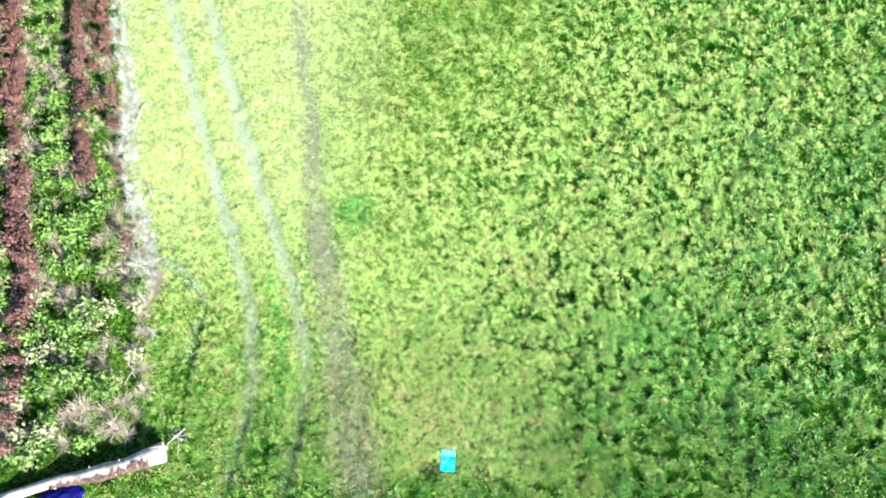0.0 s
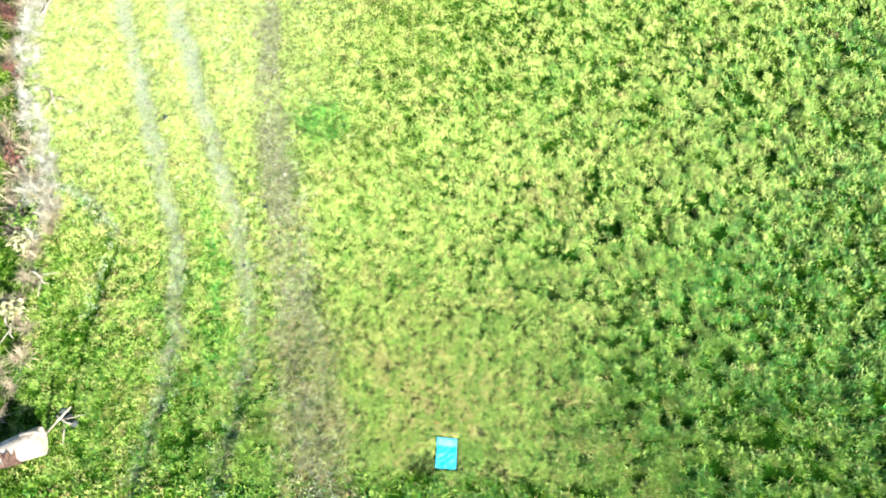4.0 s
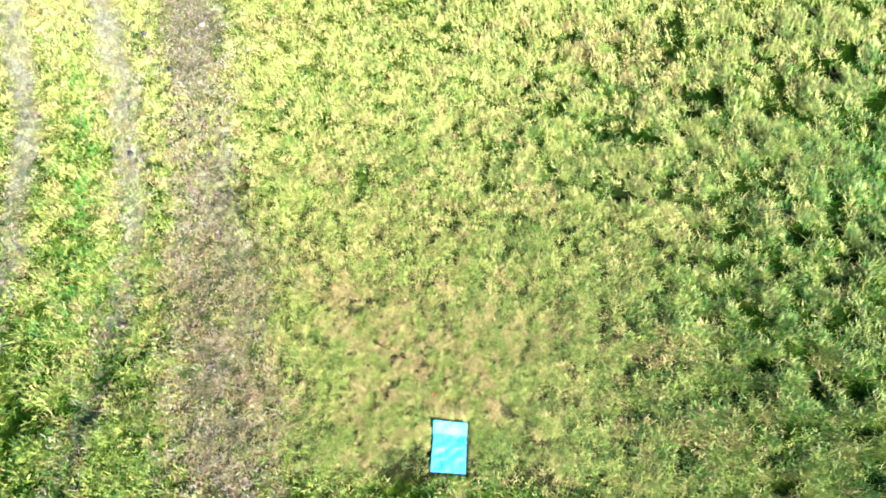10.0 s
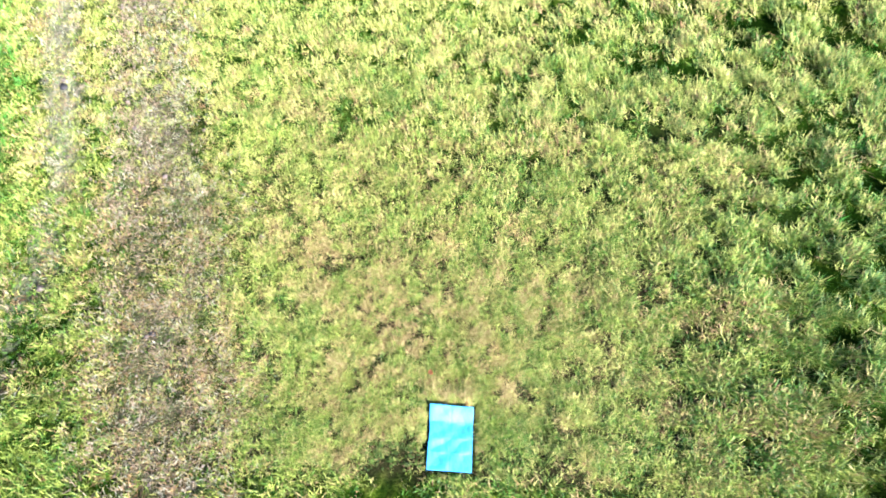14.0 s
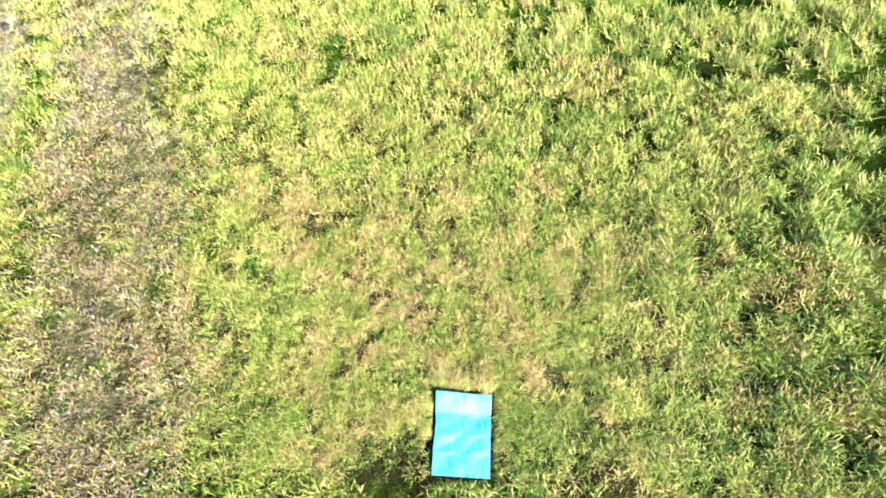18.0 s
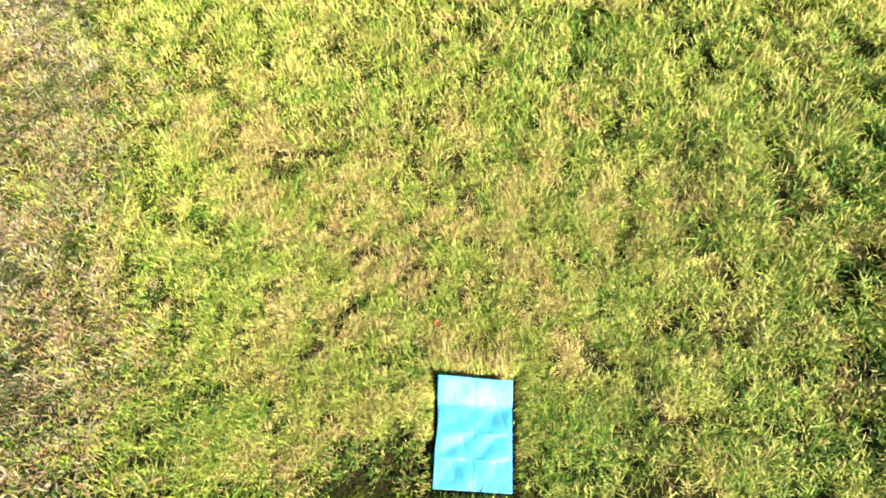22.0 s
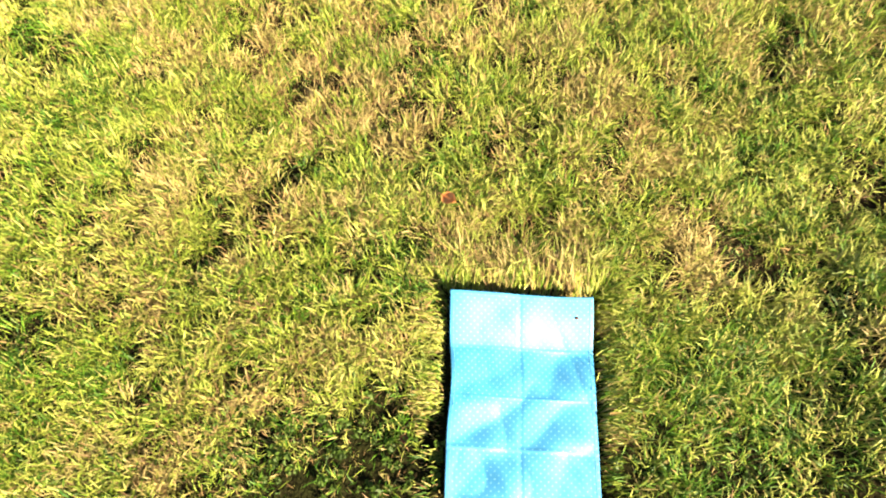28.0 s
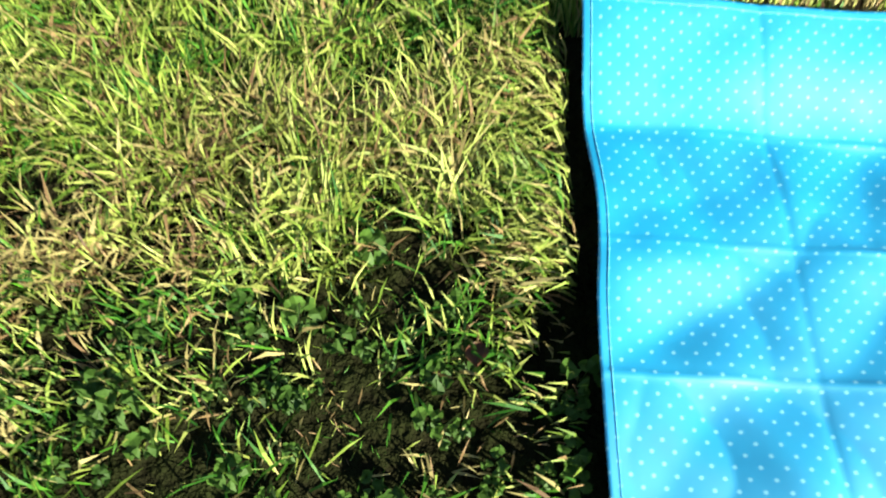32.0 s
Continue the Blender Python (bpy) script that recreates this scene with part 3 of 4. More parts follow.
        kind = np.where(rng.random(len(tx)) < 0.85 * np.exp(-(trench_far(tx + 0.1, ty) / 0.12) ** 2) * (ty > 2.2), 5, kind)
        # Dark blades along the low grooves paint the shadow of the rut's wall.
        groove = np.maximum(np.exp(-((tx - line_x(ty, RUT_L)) / 0.13) ** 2), np.exp(-((tx - line_x(ty, RUT_R)) / 0.13) ** 2)) * np.clip((1.6 - ty) / 1.2, 0, 1)
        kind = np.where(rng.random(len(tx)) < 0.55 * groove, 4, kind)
        kind = np.where(rng.random(len(tx)) < np.clip(-patch, 0, 0.8), rng.choice([4, 4, 0], len(tx)), kind)
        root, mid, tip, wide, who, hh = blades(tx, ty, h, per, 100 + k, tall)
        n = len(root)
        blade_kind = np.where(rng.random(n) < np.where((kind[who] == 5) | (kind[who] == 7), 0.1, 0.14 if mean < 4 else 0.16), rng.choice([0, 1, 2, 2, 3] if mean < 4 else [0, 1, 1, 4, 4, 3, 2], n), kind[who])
        blade_kind = np.where((blade_kind == 2) & (rng.random(n) < np.clip((mean - 1.4) / 4, 0, 0.55)), 1, blade_kind)
        i = base + np.arange(n)[:, None] * (5 if mean < 4 else 3)
        if mean < 4:
            v = np.stack([root - wide * 0.7, root + wide * 0.7, mid - wide, mid + wide, tip], 1)
            t = np.concatenate([i + [[0, 1, 3]], i + [[0, 3, 2]], i + [[2, 3, 4]]], 1).reshape(-1, 3)
            index.append(np.repeat(blade_kind, 3))
        else:
            v = np.stack([root - wide, root + wide, tip], 1)
            t = i + [[0, 1, 2]]
            index.append(blade_kind)
        verts.append(v.reshape(-1, 3))
        tris.append(t)
        base += v.shape[0] * v.shape[1]
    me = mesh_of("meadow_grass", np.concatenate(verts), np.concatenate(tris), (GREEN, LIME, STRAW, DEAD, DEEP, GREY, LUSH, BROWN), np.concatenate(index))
    return tagged(new("meadow_grass", me), "uneven short meadow grass, green mixed with straw", "grass", kind="stuff")


build_grass()

# ---- the cloth ----


def build_cloth():
    nx, ny = 121, 181
    u, v = np.meshgrid(np.linspace(0, 1, nx), np.linspace(0, 1, ny))   # v from the far hem to the near one
    x = CLOTH_W * u + 0.006 * (u - 0.5) * (v - 0.3)
    y = -CLOTH_L * v
    # The side hems are not quite straight.
    x = x + (1 - u) * (0.010 * np.exp(-((v - 0.42) / 0.16) ** 2) + 0.006 * v)
    y = y - 0.012 * u * (1 - v) * np.sin(u * 2.6) - 0.004 * u
    z = np.zeros_like(u)
    # Ridges and valleys along the folds: three across, one lengthwise.
    for at, high, wide in ((0.256, 0.0016, 0.006), (0.494, 0.0013, 0.005), (0.728, 0.0016, 0.006)):
        z += high * np.exp(-np.abs((v - at) / wide) ** 1.2)
    z += -0.0012 * np.exp(-np.abs((u - 0.49) / 0.010) ** 1.2)
    # The far panel tips up on the longer grass; the others sag and billow.
    z += 0.052 * np.clip((0.256 - v) / 0.256, 0, 1) * (1 - 0.15 * u) - 0.012 * np.exp(-((v - 0.27) / 0.12) ** 2)
    lump = field(x * 1.0, y * 1.0, 0.16, 61, 2) - 0.5
    ripple = field(x + y * 0.8, (y - x) * 0.35, 0.07, 63, 2) - 0.5
    z += 0.014 * lump + 0.006 * ripple * np.clip(v * 2.2, 0.35, 1)
    # Stiff sheeting crumples in flat facets with sharp folds between them.
    z += 0.022 * np.abs(field(x + 0.55 * y + 3, 0.6 * y - 0.35 * x, 0.12, 65, 2) - 0.5) * np.clip(v * 3, 0.4, 1)
    # Each panel between the creases is bent along a slanting valley of its own.
    across, down = (0, 0.49, 1), (0, 0.256, 0.494, 0.728, 1)
    for row, col, deep, turn, at in ((0, 0, 0.05, -48, 0.10), (0, 1, 0.02, -30, 0.045), (1, 0, 0.16, -70, 0.02), (1, 1, 0.24, -12, -0.01), (2, 0, 0.24, -58, 0.01), (2, 1, 0.22, -35, -0.025), (3, 0, 0.18, -40, -0.03), (3, 1, 0.14, -15, 0.0)):
        pu = (u - across[col]) / (across[col + 1] - across[col])
        pv = (v - down[row]) / (down[row + 1] - down[row])
        inside = (pu >= 0) & (pu <= 1) & (pv >= 0) & (pv <= 1)
        q = (pu - 0.5) * 0.22 * math.cos(radians(turn)) + (0.5 - pv) * 0.16 * math.sin(radians(turn))
        edge = np.clip(1 - np.abs(2 * pu - 1) ** 3.5, 0, 1) * np.clip(1 - np.abs(2 * pv - 1) ** 3.5, 0, 1)
        z += np.where(inside, 0.7 * deep * (np.sqrt((q - at) ** 2 + 0.00012) - 0.055) * edge, 0)
    z += CLOTH_Z
    top = np.stack([x, y, z], -1).reshape(-1, 3)
    i = np.arange(nx * ny).reshape(ny, nx)
    quads = np.stack([i[:-1, :-1], i[1:, :-1], i[1:, 1:], i[:-1, 1:]], -1).reshape(-1, 4)
    me = mesh_of("ground_cloth", top, quads, (CLOTH,), smooth=True)
    flat = np.stack([CLOTH_W * u, -CLOTH_L * v, 0 * u], -1).reshape(-1, 3).astype(np.float32)
    me.attributes.new("print_place", "FLOAT_VECTOR", "POINT").data.foreach_set("vector", flat.ravel())
    body = new("ground_cloth", me)
    thick = body.modifiers.new("thickness", "SOLIDIFY")
    thick.thickness, thick.offset = 0.0016, -1
    tagged(body, "bright blue cloth with small white dots and crossing fold creases", "cloth")
    # A stitched hem runs round it.
    bm = bmesh.new()
    P = top.reshape(ny, nx, 3)
    ring = [P[k, 3] for k in range(3, ny - 3)] + [P[-4, k] for k in range(4, nx - 3)] + [P[k, -4] for k in range(ny - 5, 2, -1)] + [P[3, k] for k in range(nx - 5, 3, -1)]
    pts = [Vector(p) + Vector((0, 0, 0.0004)) for p in ring[::2]]
    tube(bm, pts + [pts[0]], [0.0007] * (len(pts) + 1), 6)
    part("hem", bm, CLOTH_HEM, body, "folded stitched hem")
    return body


CLOTH_HEM = plain_material("light_blue_hem", (0.08, 0.36, 0.62), (0.16, 0.46, 0.70), 40.0, rough=0.5, relief=0.2, depth=0.001)
cloth = build_cloth()


# ---- the weedy bed beside the lane ----


def fold_leaf(verts, tris, place, way, size, wide, lift, r):
    """One leaf, folded along its midrib and drooping at the tip."""
    way = Vector((way[0], way[1], 0)).normalized()
    side = Vector((-way.y, way.x, 0))
    up = Vector((0, 0, 1))
    p = Vector(place)
    k = len(verts)
    mid = p + way * size * 0.5 + up * lift * size
    tip = p + way * size + up * (lift - 0.35) * size
    verts += [p, mid + side * wide * size + up * 0.12 * size, mid, mid - side * wide * size + up * 0.12 * size, tip]
    tris += [(k, k + 2, k + 1), (k, k + 3, k + 2), (k + 1, k + 2, k + 4), (k + 2, k + 3, k + 4)]


def bushy(name, seed, high, spread_r, leaves, size, leaf_mat, stem_mat, label, category, wide=0.3, up_bias=0.5):
    """A weed: a few branching stems and a loose mass of leaves round them."""
    r = random.Random(seed)
    thing = new(name)
    tagged(thing, label, category)
    stems = []
    bm = bmesh.new()
    for k in range(r.randint(4, 6)):
        a, lean = r.uniform(0, 6.28), r.uniform(0.1, 1.0) * spread_r
        top = Vector((math.cos(a) * lean, math.sin(a) * lean, high * r.uniform(0.65, 1.05)))
        bend = top * 0.5 + Vector((r.uniform(-0.05, 0.05), r.uniform(-0.05, 0.05), 0.08 * high))
        stems.append((bend, top))
        tube(bm, [Vector((0, 0, -0.03)), bend, top], [0.010, 0.007, 0.003], 5)
    part("stem", bm, stem_mat, thing)
    verts, tris = [], []
    for k in range(leaves):
        bend, top = r.choice(stems)
        s = r.random() ** 0.7
        p = bend * (1 - s) + top * s if r.random() < up_bias else bend * s
        p = p + Vector((r.gauss(0, 0.35), r.gauss(0, 0.35), r.gauss(0, 0.12))) * spread_r
        p.z = max(p.z, 0.02)
        a = r.uniform(0, 6.28)
        fold_leaf(verts, tris, p, (math.cos(a), math.sin(a)), size * r.uniform(0.6, 1.3), wide, r.uniform(-0.1, 0.45), r)
    leaf = new("foliage", mesh_of("foliage", [tuple(v) for v in verts], tris, (leaf_mat,)))
    leaf.parent = thing
    return thing


def tussock(name, seed, high, count, mat, label, category, lie=0.9):
    """A clump of dry stalks that spread and break over."""
    r = random.Random(seed)
    thing = new(name)
    tagged(thing, label, category)
    for half, width in (("upright_growth", 0.012), ("broken_growth", 0.016)):
        verts, tris = [], []
        for k in range(count // 2):
            a = r.uniform(0, 6.28)
            lean = r.uniform(0.3, 1.0) * lie if half == "upright_growth" else r.uniform(1.1, 1.5)
            size = high * r.uniform(0.5, 1.15)
            root = Vector((r.gauss(0, 0.07), r.gauss(0, 0.07), 0.0))
            way = Vector((math.cos(a), math.sin(a), 0))
            side = Vector((-way.y, way.x, 0)) * width * 0.5
            mid = root + (way * math.sin(lean) + Vector((0, 0, math.cos(lean)))) * size * 0.6
            lean2 = min(lean + r.uniform(0.1, 0.9), 1.6)
            tip = mid + (way * math.sin(lean2) + Vector((0, 0, math.cos(lean2)))) * size * 0.5
            tip.z = max(tip.z, 0.02)
            i = len(verts)
            verts += [root - side, root + side, mid - side, mid + side, tip]
            tris += [(i, i + 1, i + 3), (i, i + 3, i + 2), (i + 2, i + 3, i + 4)]
        ob = new(half, mesh_of(half, [tuple(v) for v in verts], tris, (mat,)))
        ob.parent = thing
    return thing


def spread_copies(kinds, spots, group):
    """The first plant of each kind goes to its spot; the rest are copies, turned and scaled a little."""
    r = random.Random(len(spots))
    used = set()
    for k, (x, y, size) in enumerate(spots):
        ob = kinds[k % len(kinds)]
        m = pose(x, y, ground_z(x, y), r.uniform(-5, 5), r.uniform(-5, 5), r.uniform(0, 360))
        if ob.name in used:
            ob = copy_thing(ob, m)
        else:
            used.add(ob.name)
            ob.matrix_basis = m
        ob.scale = (size, size, size * r.uniform(0.85, 1.15))
        tagged(ob, group=group)


def edge_x(y):
    return float(line_x(y, EDGE))


def bed_spots(n, seed, inside, lo=0.75, hi=1.25):
    r = random.Random(seed)
    out, tries = [], 0
    while len(out) < n and tries < 20000:
        tries += 1
        y = r.uniform(-1.1, 19.5)
        s = r.uniform(-0.5, 9.0)
        x = edge_x(y) - s
        if inside(s, y, r) and y > 0.35 + 0.42 * (x + 8.5) * 0.9 - 0.2 and all((x - a) ** 2 + (y - b) ** 2 > 0.045 for a, b, _ in out):
            out.append((x, y, r.uniform(lo, hi)))
    return out


green_weeds = [bushy("weed_plant", 10 + k, 0.62, 0.34, 70, 0.165, WEED_LEAF, GREEN, "leafy green weed growing in the dark bed", "weed") for k in range(4)]
pale_weeds = [bushy("yellowing_weed", 20 + k, 0.56, 0.30, 60, 0.16, WEED_PALE, STRAW, "yellowing leafy weed going dry in the bed", "weed", wide=0.24) for k in range(3)]
docks = [bushy("dry_dock", 30 + k, 0.80, 0.19, 130, 0.10, DOCK, BARK, "dry red-brown dock with rusty seed heads", "weed", wide=0.34, up_bias=0.9) for k in range(4)]
tan_clumps = [tussock("dry_grass_clump", 50 + k, 0.5, 80, TAN, "tan clump of dead grass among the weeds", "dry grass", 1.3) for k in range(3)]
reeds = [tussock("dry_reed_clump", 40 + k, 0.55, 90, REED, "clump of bleached dry stalks at the bed's edge", "dry grass", 1.2) for k in range(4)]


def green_zone(s, y, r):
    return (1.15 < s < 3.6) or (y < 3.5 and 0.3 < s < 6 and r.random() < 0.6) or (s > 4.6 and r.random() < 0.35) or (0.4 < s < 1.2 and r.random() < 0.12)


def pale_zone(s, y, r):
    return (y < 4.5 and s > 0.2 and r.random() < 0.8) or (s > 4.4) or (1.2 < s < 3.6 and r.random() < 0.15)


def dock_zone(s, y, r):
    wav = 0.12 * math.sin(y * 1.3)
    return (abs(s - 4.2 - wav) < 0.32 and y > 3.0) or (abs(s - 1.7 - 0.5 * wav) < 0.22 and y > 8.3) or (abs(s - 0.85 - wav) < 0.3 and y > 13.8) or (abs(s - 4.2) < 0.4 and y < 3 and r.random() < 0.25) or (0.5 < s < 1.2 and 6 < y < 14 and r.random() < 0.06)


def tan_zone(s, y, r):
    return (0.3 < s < 1.5 and y < 9) or (-0.05 < s < 0.4 and 1 < y < 5.5) or (0.35 < s < 1.1 and y < 14 and r.random() < 0.5) or (0.3 < s < 5 and r.random() < 0.4) or (abs(s - 4.2) < 0.5 and r.random() < 0.7) or (abs(s - 1.7) < 0.3 and y > 8 and r.random() < 0.6) or (2.3 < s < 3.4 and y > 7 and r.random() < 0.4)


def reed_zone(s, y, r):
    return (abs(s - 0.10 - 0.15 * math.sin(y * 0.9)) < 0.24 and y > 6.0 and r.random() < 0.8) or (abs(s - 0.15) < 0.2 and 5.0 < y < 7.2) or (abs(s - 0.6) < 0.3 and 4 < y < 7 and r.random() < 0.2)


spread_copies(green_weeds, bed_spots(130, 1, green_zone), "green weeds in the bed")
spread_copies(pale_weeds, bed_spots(95, 2, pale_zone), "yellowing weeds in the bed")
spread_copies(docks, bed_spots(190, 3, dock_zone, 0.7, 1.2), "dry docks in rows along the bed")
spread_copies(reeds, bed_spots(150, 4, reed_zone, 0.32, 0.7), "dry clumps along the bed's edge")
spread_copies(tan_clumps, bed_spots(230, 5, tan_zone, 0.5, 1.1), "tan clumps among the weeds")


# ---- the fallen trunk and what lies by it ----


def build_log():
    a, b = Vector((-12.9, -2.26, 0.14)), Vector((-8.47, -0.66, 0.25))
    r = random.Random(5)
    thing = new("fallen_log")
    thing.location = (-10.6, -1.5, 0.0)
    tagged(thing, "fallen pale log, bark gone on top, red-brown below", "log")
    bm = bmesh.new()
    pts, rad = [], []
    for k in range(15):
        s = k / 14
        p = a.lerp(b, s) - Vector(thing.location)
        pts.append(p + Vector((r.uniform(-0.02, 0.02), 0.05 * math.sin(s * 7), r.uniform(-0.01, 0.01))))
        rad.append(0.14 + 0.14 * s + 0.02 * math.sin(s * 23) + (0.05 if k == 14 else 0))
    tube(bm, pts, rad, 18, 0.10, 5)
    part("trunk", bm, PALE_WOOD, thing, "bleached bare wood")
    for k in range(9):
        s0 = 0.30 + 0.068 * k
        bm = bmesh.new()
        rows = []
        for q in range(6):
            s = s0 + 0.066 * q / 5
            c = a.lerp(b, s) - Vector(thing.location) + Vector((0, 0.05 * math.sin(s * 7), 0))
            R = (0.14 + 0.14 * s + 0.02 * math.sin(s * 23)) * 1.10
            way = (b - a).normalized()
            side, up = Vector((way.y, -way.x, 0)), Vector((0, 0, 1))
            rows.append([bm.verts.new(c + (side * math.cos(t) + up * math.sin(t)) * R * r.uniform(0.95, 1.06)) for t in [radians(v) for v in (-72, -36, 0, 36, 70 + r.uniform(-18, 16))]])
        for A, B in zip(rows, rows[1:]):
            for q in range(4):
                bm.faces.new((A[q], B[q], B[q + 1], A[q + 1]))
        bmesh.ops.solidify(bm, geom=bm.faces[:], thickness=0.018)
        part("bark_plate", bm, BARK, thing, "red-brown bark")
    bm = bmesh.new()
    c = b - Vector(thing.location)
    tube(bm, [c + Vector((-0.38, 0.10, 0.23)), c + Vector((-0.1, 0.17, 0.25)), c + Vector((0.14, 0.13, 0.23))], [0.045, 0.05, 0.04], 8, 0.2)
    part("split_slab", bm, PALE_WOOD, thing, "split white slab on the log's end")
    for q, (s, dx, dy, dz) in enumerate(((0.55, -0.06, 0.22, 0.22), (0.72, 0.03, 0.20, 0.26), (0.35, 0.02, -0.2, 0.2))):
        bm = bmesh.new()
        c = a.lerp(b, s) - Vector(thing.location)
        tube(bm, [c, c + Vector((dx, dy, dz)) * 0.85], [0.04, 0.022], 8, 0.2)
        part("branch_stub", bm, PALE_WOOD, thing)


build_log()


def build_stake():
    bm = bmesh.new()
    tube(bm, [(-0.06, -0.05, -0.06), (0.32, 0.23, 0.31), (0.66, 0.48, 0.60)], [0.022, 0.020, 0.016], 8, 0.15)
    ob = part("wooden_stake", bm, PALE_WOOD)
    ob.location = (-8.56, -0.42, 0)
    tagged(ob, "thin leaning grey wooden stake beside the log", "stake")


build_stake()


def build_tarp():
    """A bundled tarpaulin: a lumpy sheet draped over itself."""
    n, k = 40, 28
    verts, quads = [], []
    for j in range(k):
        for i in range(n):
            t, f = 2 * math.pi * i / n, (j / (k - 1)) * 0.5 * math.pi
            wob = 1 + 0.16 * noise.noise(Vector((math.cos(t) * 2.1, math.sin(t) * 2.1, f * 2))) + 0.06 * math.sin(t * 9 + f * 3)
            rad = math.cos(f) * wob
            lift = math.sin(f) + 0.10 * noise.noise(Vector((rad * math.cos(t) * 4, rad * math.sin(t) * 4, 1.7)))
            verts.append((0.62 * rad * math.cos(t), 0.42 * rad * math.sin(t), 0.42 * lift))
    for j in range(k - 1):
        for i in range(n):
            quads.append((j * n + i, j * n + (i + 1) % n, (j + 1) * n + (i + 1) % n, (j + 1) * n + i))
    ob = new("tarpaulin_bundle", mesh_of("tarpaulin_bundle", verts, quads, (TARP,), smooth=True))
    ob.matrix_basis = pose(-11.2, -2.12, 0.0, 0, 0, 18)
    tagged(ob, "bundled dark blue tarpaulin lying against the log", "tarpaulin")
    bm = bmesh.new()
    pts = [(0.55 * math.cos(t), 0.36 * math.sin(t), 0.24 + 0.04 * math.sin(3 * t)) for t in np.linspace(0, 2 * math.pi, 25)]
    tube(bm, pts, [0.012] * 25, 6)
    part("cord", bm, TARP, ob, "dark cord round the bundle")


build_tarp()


def build_stone(x, y, size, seed, label):
    bm = bmesh.new()
    bmesh.ops.create_icosphere(bm, subdivisions=2, radius=size)
    for v in bm.verts:
        v.co *= 1 + 0.35 * noise.noise(v.co / size * 1.3 + Vector((seed, 0, 0)))
        v.co.z *= 0.6
    for f in bm.faces:
        f.smooth = True
    ob = part("stone", bm, STONE)
    ob.location = (x, y, ground_z(x, y) + 0.25 * size)
    tagged(ob, label, "stone", "stones in the grass")


for k, (x, y, size) in enumerate(((-8.2, -0.1, 0.11), (-8.02, -0.2, 0.085), (-8.36, 0.06, 0.08), (-5.02, 3.85, 0.05), (-5.35, 6.2, 0.06), (-6.5, 6.1, 0.05), (-7.9, 8.0, 0.07), (-3.05, 0.6, 0.035), (-4.75, 5.5, 0.05))):
    build_stone(x, y, size, k * 3.1, "grey fieldstone beside the log" if k < 3 else "small dark grey stone half sunk in the worn ground")


def build_branch(x, y, turn, length, seed):
    r = random.Random(seed)
    thing = new("dry_branch")
    tagged(thing, "bleached forked branch lying on the grass", "branch", "branches along the bed")
    bm = bmesh.new()
    main = [Vector((length * k / 5, 0.05 * r.uniform(-1, 1), 0.04 + 0.03 * r.random())) for k in range(6)]
    tube(bm, main, [0.026, 0.024, 0.022, 0.018, 0.014, 0.007], 7, 0.2, seed)
    part("limb", bm, PALE_WOOD, thing)
    for k in (2, 3):
        bm = bmesh.new()
        s = 1 if k == 2 else -1
        tube(bm, [main[k], main[k] + Vector((0.18, 0.16 * s, 0.05)), main[k] + Vector((0.34, 0.36 * s, 0.03))], [0.014, 0.011, 0.005], 6, 0.2, seed + k)
        part("twig", bm, PALE_WOOD, thing)
    thing.matrix_basis = pose(x, y, ground_z(x, y) + 0.05, 0, 0, turn)


for k, (x, y, turn, length) in enumerate(((-12.2, 11.2, 80, 0.9), (-11.9, 8.3, -50, 0.9), (-11.2, 8.6, -60, 0.7), (-10.0, 3.3, -35, 0.6), (-10.35, 2.2, -60, 0.7), (-12.8, 12.8, 110, 0.8), (-8.4, -0.05, -30, 0.4))):
    build_branch(x, y, turn, length, 70 + k)

# ---- small things in the turf ----


def build_fallen_leaf(x, y, z, turn, size, mat, label):
    n = 9
    verts, quads = [], []
    for j in range(n):
        s = j / (n - 1)
        w = 0.34 * size * math.sin(math.pi * s ** 0.8) ** 0.8 + 0.002
        for i in range(5):
            q = i / 2 - 1
            verts.append((size * s, w * q, 0.10 * size + 0.30 * size * q * q * (0.5 + s) * 0.6 + 0.25 * size * (s - 0.4) ** 2))
    for j in range(n - 1):
        for i in range(4):
            quads.append((j * 5 + i, (j + 1) * 5 + i, (j + 1) * 5 + i + 1, j * 5 + i + 1))
    ob = new("fallen_leaf", mesh_of("fallen_leaf", verts, quads, (mat,), smooth=True))
    ob.matrix_basis = pose(x, y, z, 10, -12, turn)
    bm = bmesh.new()
    tube(bm, [(0.01 * size, 0, 0.13 * size), (-0.25 * size, 0.04 * size, 0.16 * size), (-0.5 * size, 0.02 * size, 0.26 * size)], [0.0016, 0.0013, 0.0010], 5)
    part("stalk", bm, DEAD, ob)
    tagged(ob, label, "leaf", "fallen leaves")


build_fallen_leaf(-0.035, 0.345, 0.05, -35, 0.062, ORANGE_LEAF, "curled orange autumn leaf caught in the grass")
for k, (x, y, turn, size) in enumerate(((-0.44, -0.22, 60, 0.026), (-0.12, -0.44, -90, 0.030), (0.56, 0.03, 10, 0.028))):
    build_fallen_leaf(x, y, 0.02, turn, size, WITHERED, "small withered brown leaf among the blades")


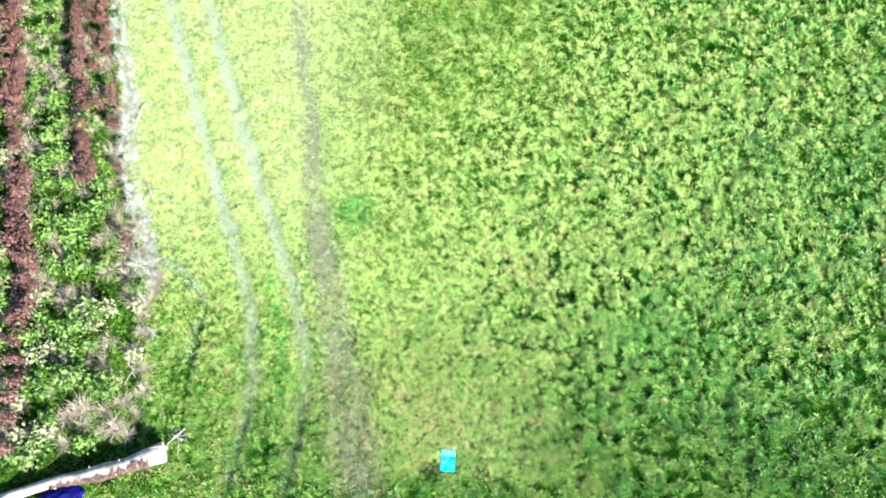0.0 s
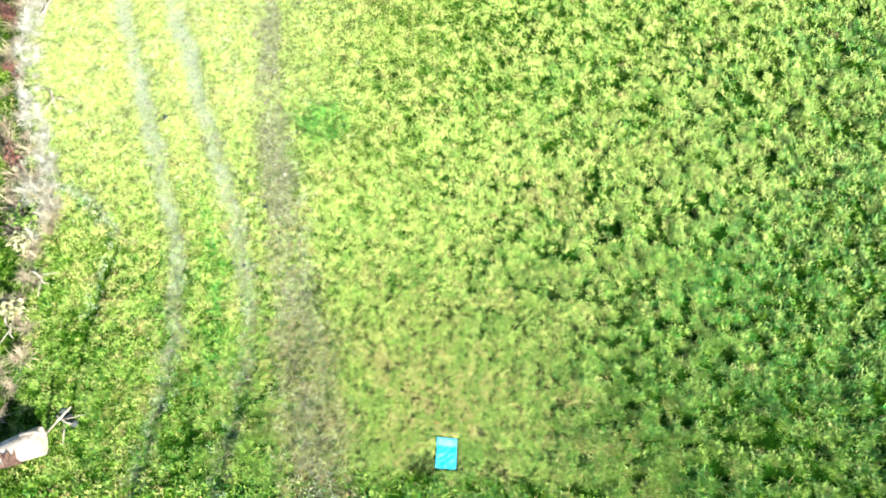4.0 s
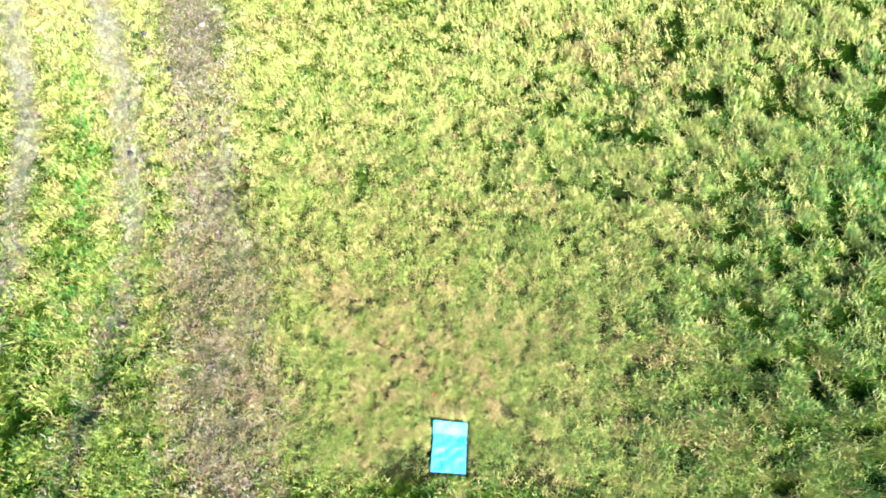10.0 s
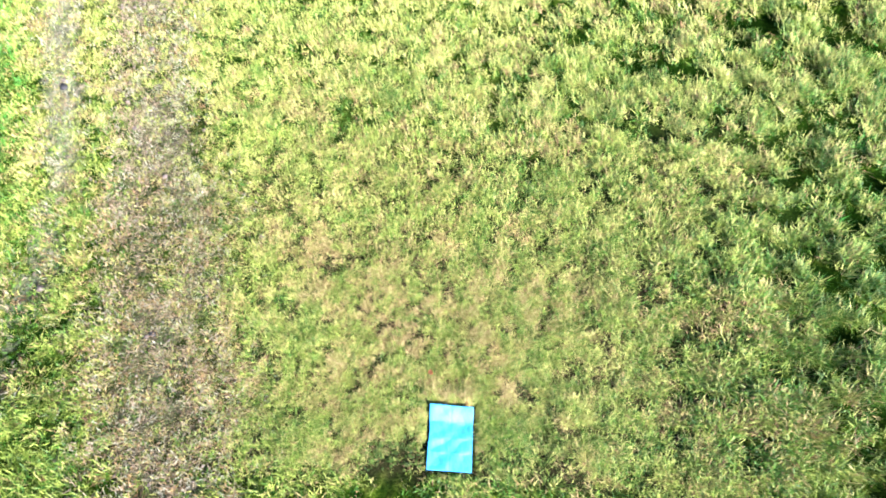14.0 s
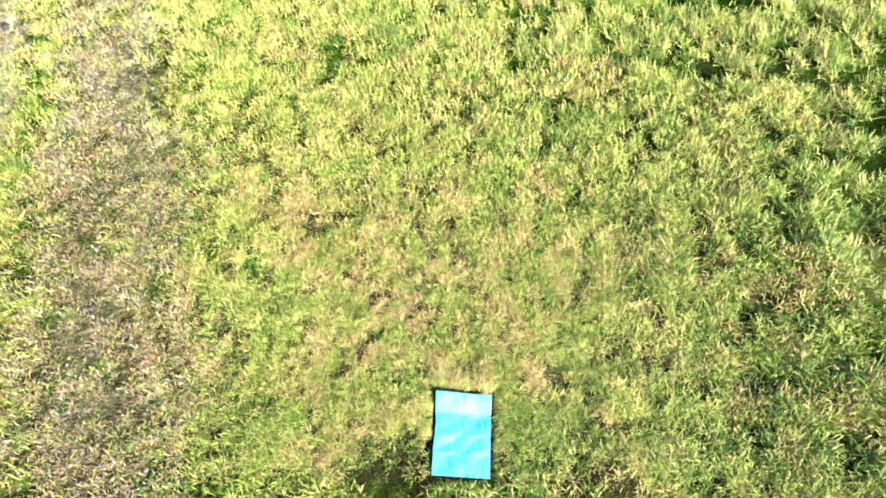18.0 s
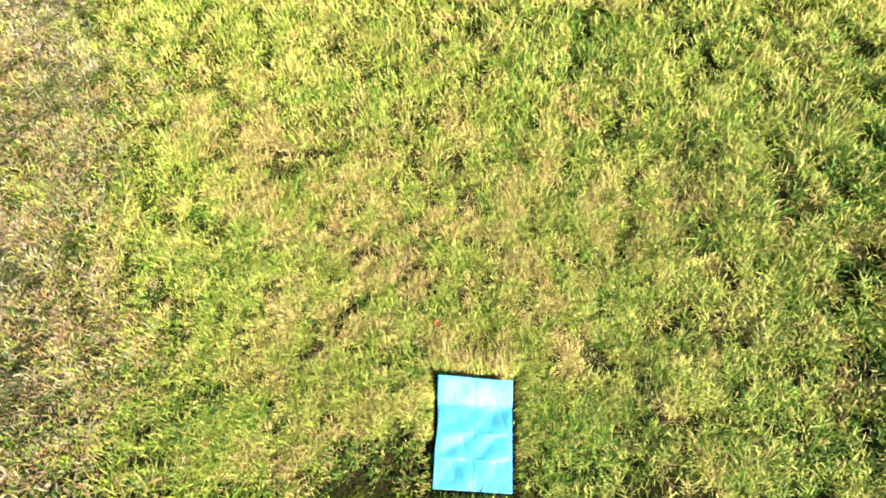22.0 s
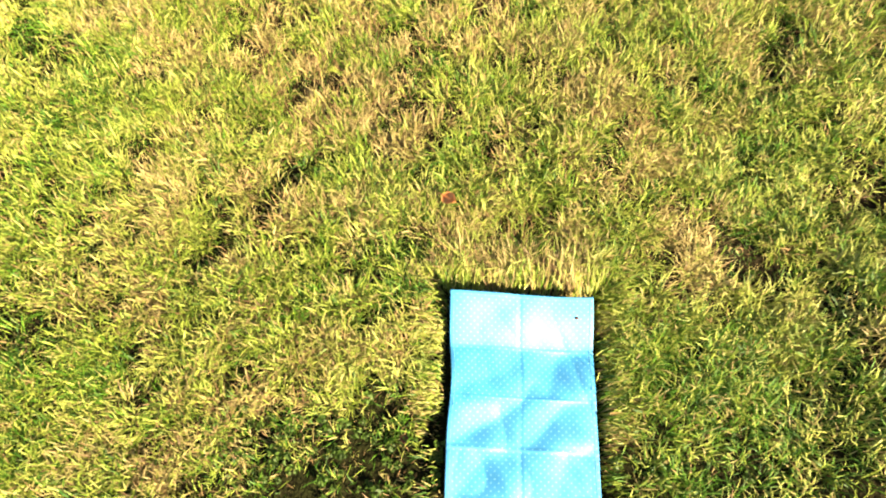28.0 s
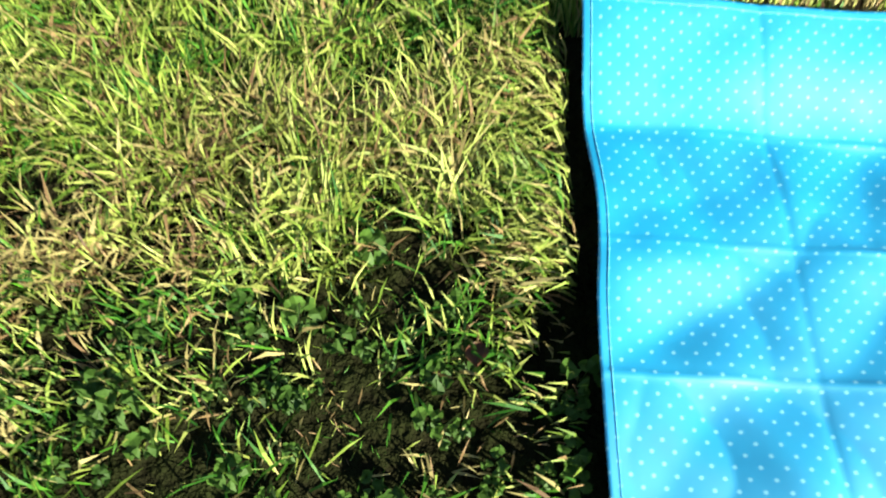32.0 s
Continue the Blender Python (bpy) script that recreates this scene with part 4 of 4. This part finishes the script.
def build_seed():
    """A small dark seed that has dropped on the cloth."""
    bm = bmesh.new()
    bmesh.ops.create_icosphere(bm, subdivisions=2, radius=0.0045)
    for v in bm.verts:
        v.co.x *= 1.5 - 40 * abs(v.co.y)
        v.co.z *= 0.6
    for f in bm.faces:
        f.smooth = True
    ob = part("fallen_seed", bm, WITHERED)
    x, y = 0.398, -0.075
    hit, place, *_ = cloth.ray_cast((x, y, 1), (0, 0, -1))
    ob.location = (x, y, place.z + 0.002)
    tagged(ob, "tiny dark brown seed lying on the blue cloth", "seed")


build_seed()


def build_rosette(seed):
    """A low broad-leaved weed with a ring of stalked leaves."""
    r = random.Random(seed)
    thing = new("broadleaf_weed")
    tagged(thing, "low green broad-leaved weed between the blades", "weed", "broad-leaved weeds in the turf")
    for k in range(8):
        a = k * 0.785 + r.uniform(-0.3, 0.3)
        size = r.uniform(0.010, 0.020)
        verts, tris = [], []
        ring = [Vector((size * (0.5 + 0.5 * math.cos(t)) + 0.012, 0.42 * size * math.sin(t), 0.012 + 0.006 * math.cos(2 * t))) for t in np.linspace(0, 2 * math.pi, 9)[:-1]]
        verts = [tuple(v) for v in ring] + [(0.5 * size + 0.012, 0, 0.010), (0, 0.0008, 0), (0, -0.0008, 0)]
        tris = [(q, (q + 1) % 8, 8) for q in range(8)] + [(9, 10, 4)]
        ob = new("leaf", mesh_of("leaf", verts, tris, (ROSETTE,)))
        ob.parent = thing
        ob.matrix_basis = pose(0, 0, 0.004, r.uniform(-15, 15), -r.uniform(10, 40), math.degrees(a))
    return thing


rosettes = [build_rosette(200 + k) for k in range(3)]
r = random.Random(77)
spots = [(-0.47, -0.52, 1.3), (-0.50, -0.49, 1.2), (-0.31, -0.42, 1.1), (-0.27, -0.44, 1.0), (-0.02, -0.50, 0.9), (-0.24, -0.33, 1.0), (-0.14, -0.40, 0.9), (-0.36, -0.58, 1.0), (-0.2, -0.6, 1.0)]
spots += [(r.uniform(-0.9, 0.0), r.uniform(-0.6, 0.5), r.uniform(0.7, 1.2)) for k in range(22)] + [(r.uniform(0.5, 1.2), r.uniform(-0.6, 0.6), r.uniform(0.7, 1.2)) for k in range(14)] + [(r.uniform(-0.62, -0.02), r.uniform(-0.68, -0.40), r.uniform(0.45, 0.9)) for k in range(60)]
spread_copies(rosettes, spots, "broad-leaved weeds in the turf")


def build_clods():
    """Crumbs of dry soil and grit on the bare strip and in the ruts."""
    ico = bmesh.new()
    bmesh.ops.create_icosphere(ico, subdivisions=1, radius=1.0)
    ico.verts.ensure_lookup_table()
    V = np.array([v.co[:] for v in ico.verts])
    F = np.array([[v.index for v in f.verts] for f in ico.faces])
    ico.free()
    g = np.random.default_rng(3)
    x = np.concatenate([g.uniform(-14, -1.0, 90000)])
    y = np.concatenate([g.uniform(-1.6, 18, 90000)])
    n = len(x)
    rut, strip, bed, trench = masks(x, y)
    ok = (g.random(n) < 0.30 * strip + 0.16 * rut + 0.1 * trench) & (np.abs(x) < 16)
    x, y = x[ok][-6500:], y[ok][-6500:]
    n = len(x)
    size = g.lognormal(-4.9, 0.5, n) * (1 + 0.06 * np.hypot(x, y))
    pts = V[None] * g.uniform(0.6, 1.35, (n, len(V), 1)) * size[:, None, None]
    pts[..., 2] *= 0.7
    pts += np.stack([x, y, height(x, y) + 0.25 * size], -1)[:, None]
    tris = (F[None] + (np.arange(n) * len(V))[:, None, None]).reshape(-1, 3)
    me = mesh_of("soil_crumbs", pts.reshape(-1, 3), tris, (CLOD,), smooth=False)
    tagged(new("soil_crumbs", me), "crumbs of dry grey-brown soil on bare ground", "soil", kind="stuff")


build_clods()
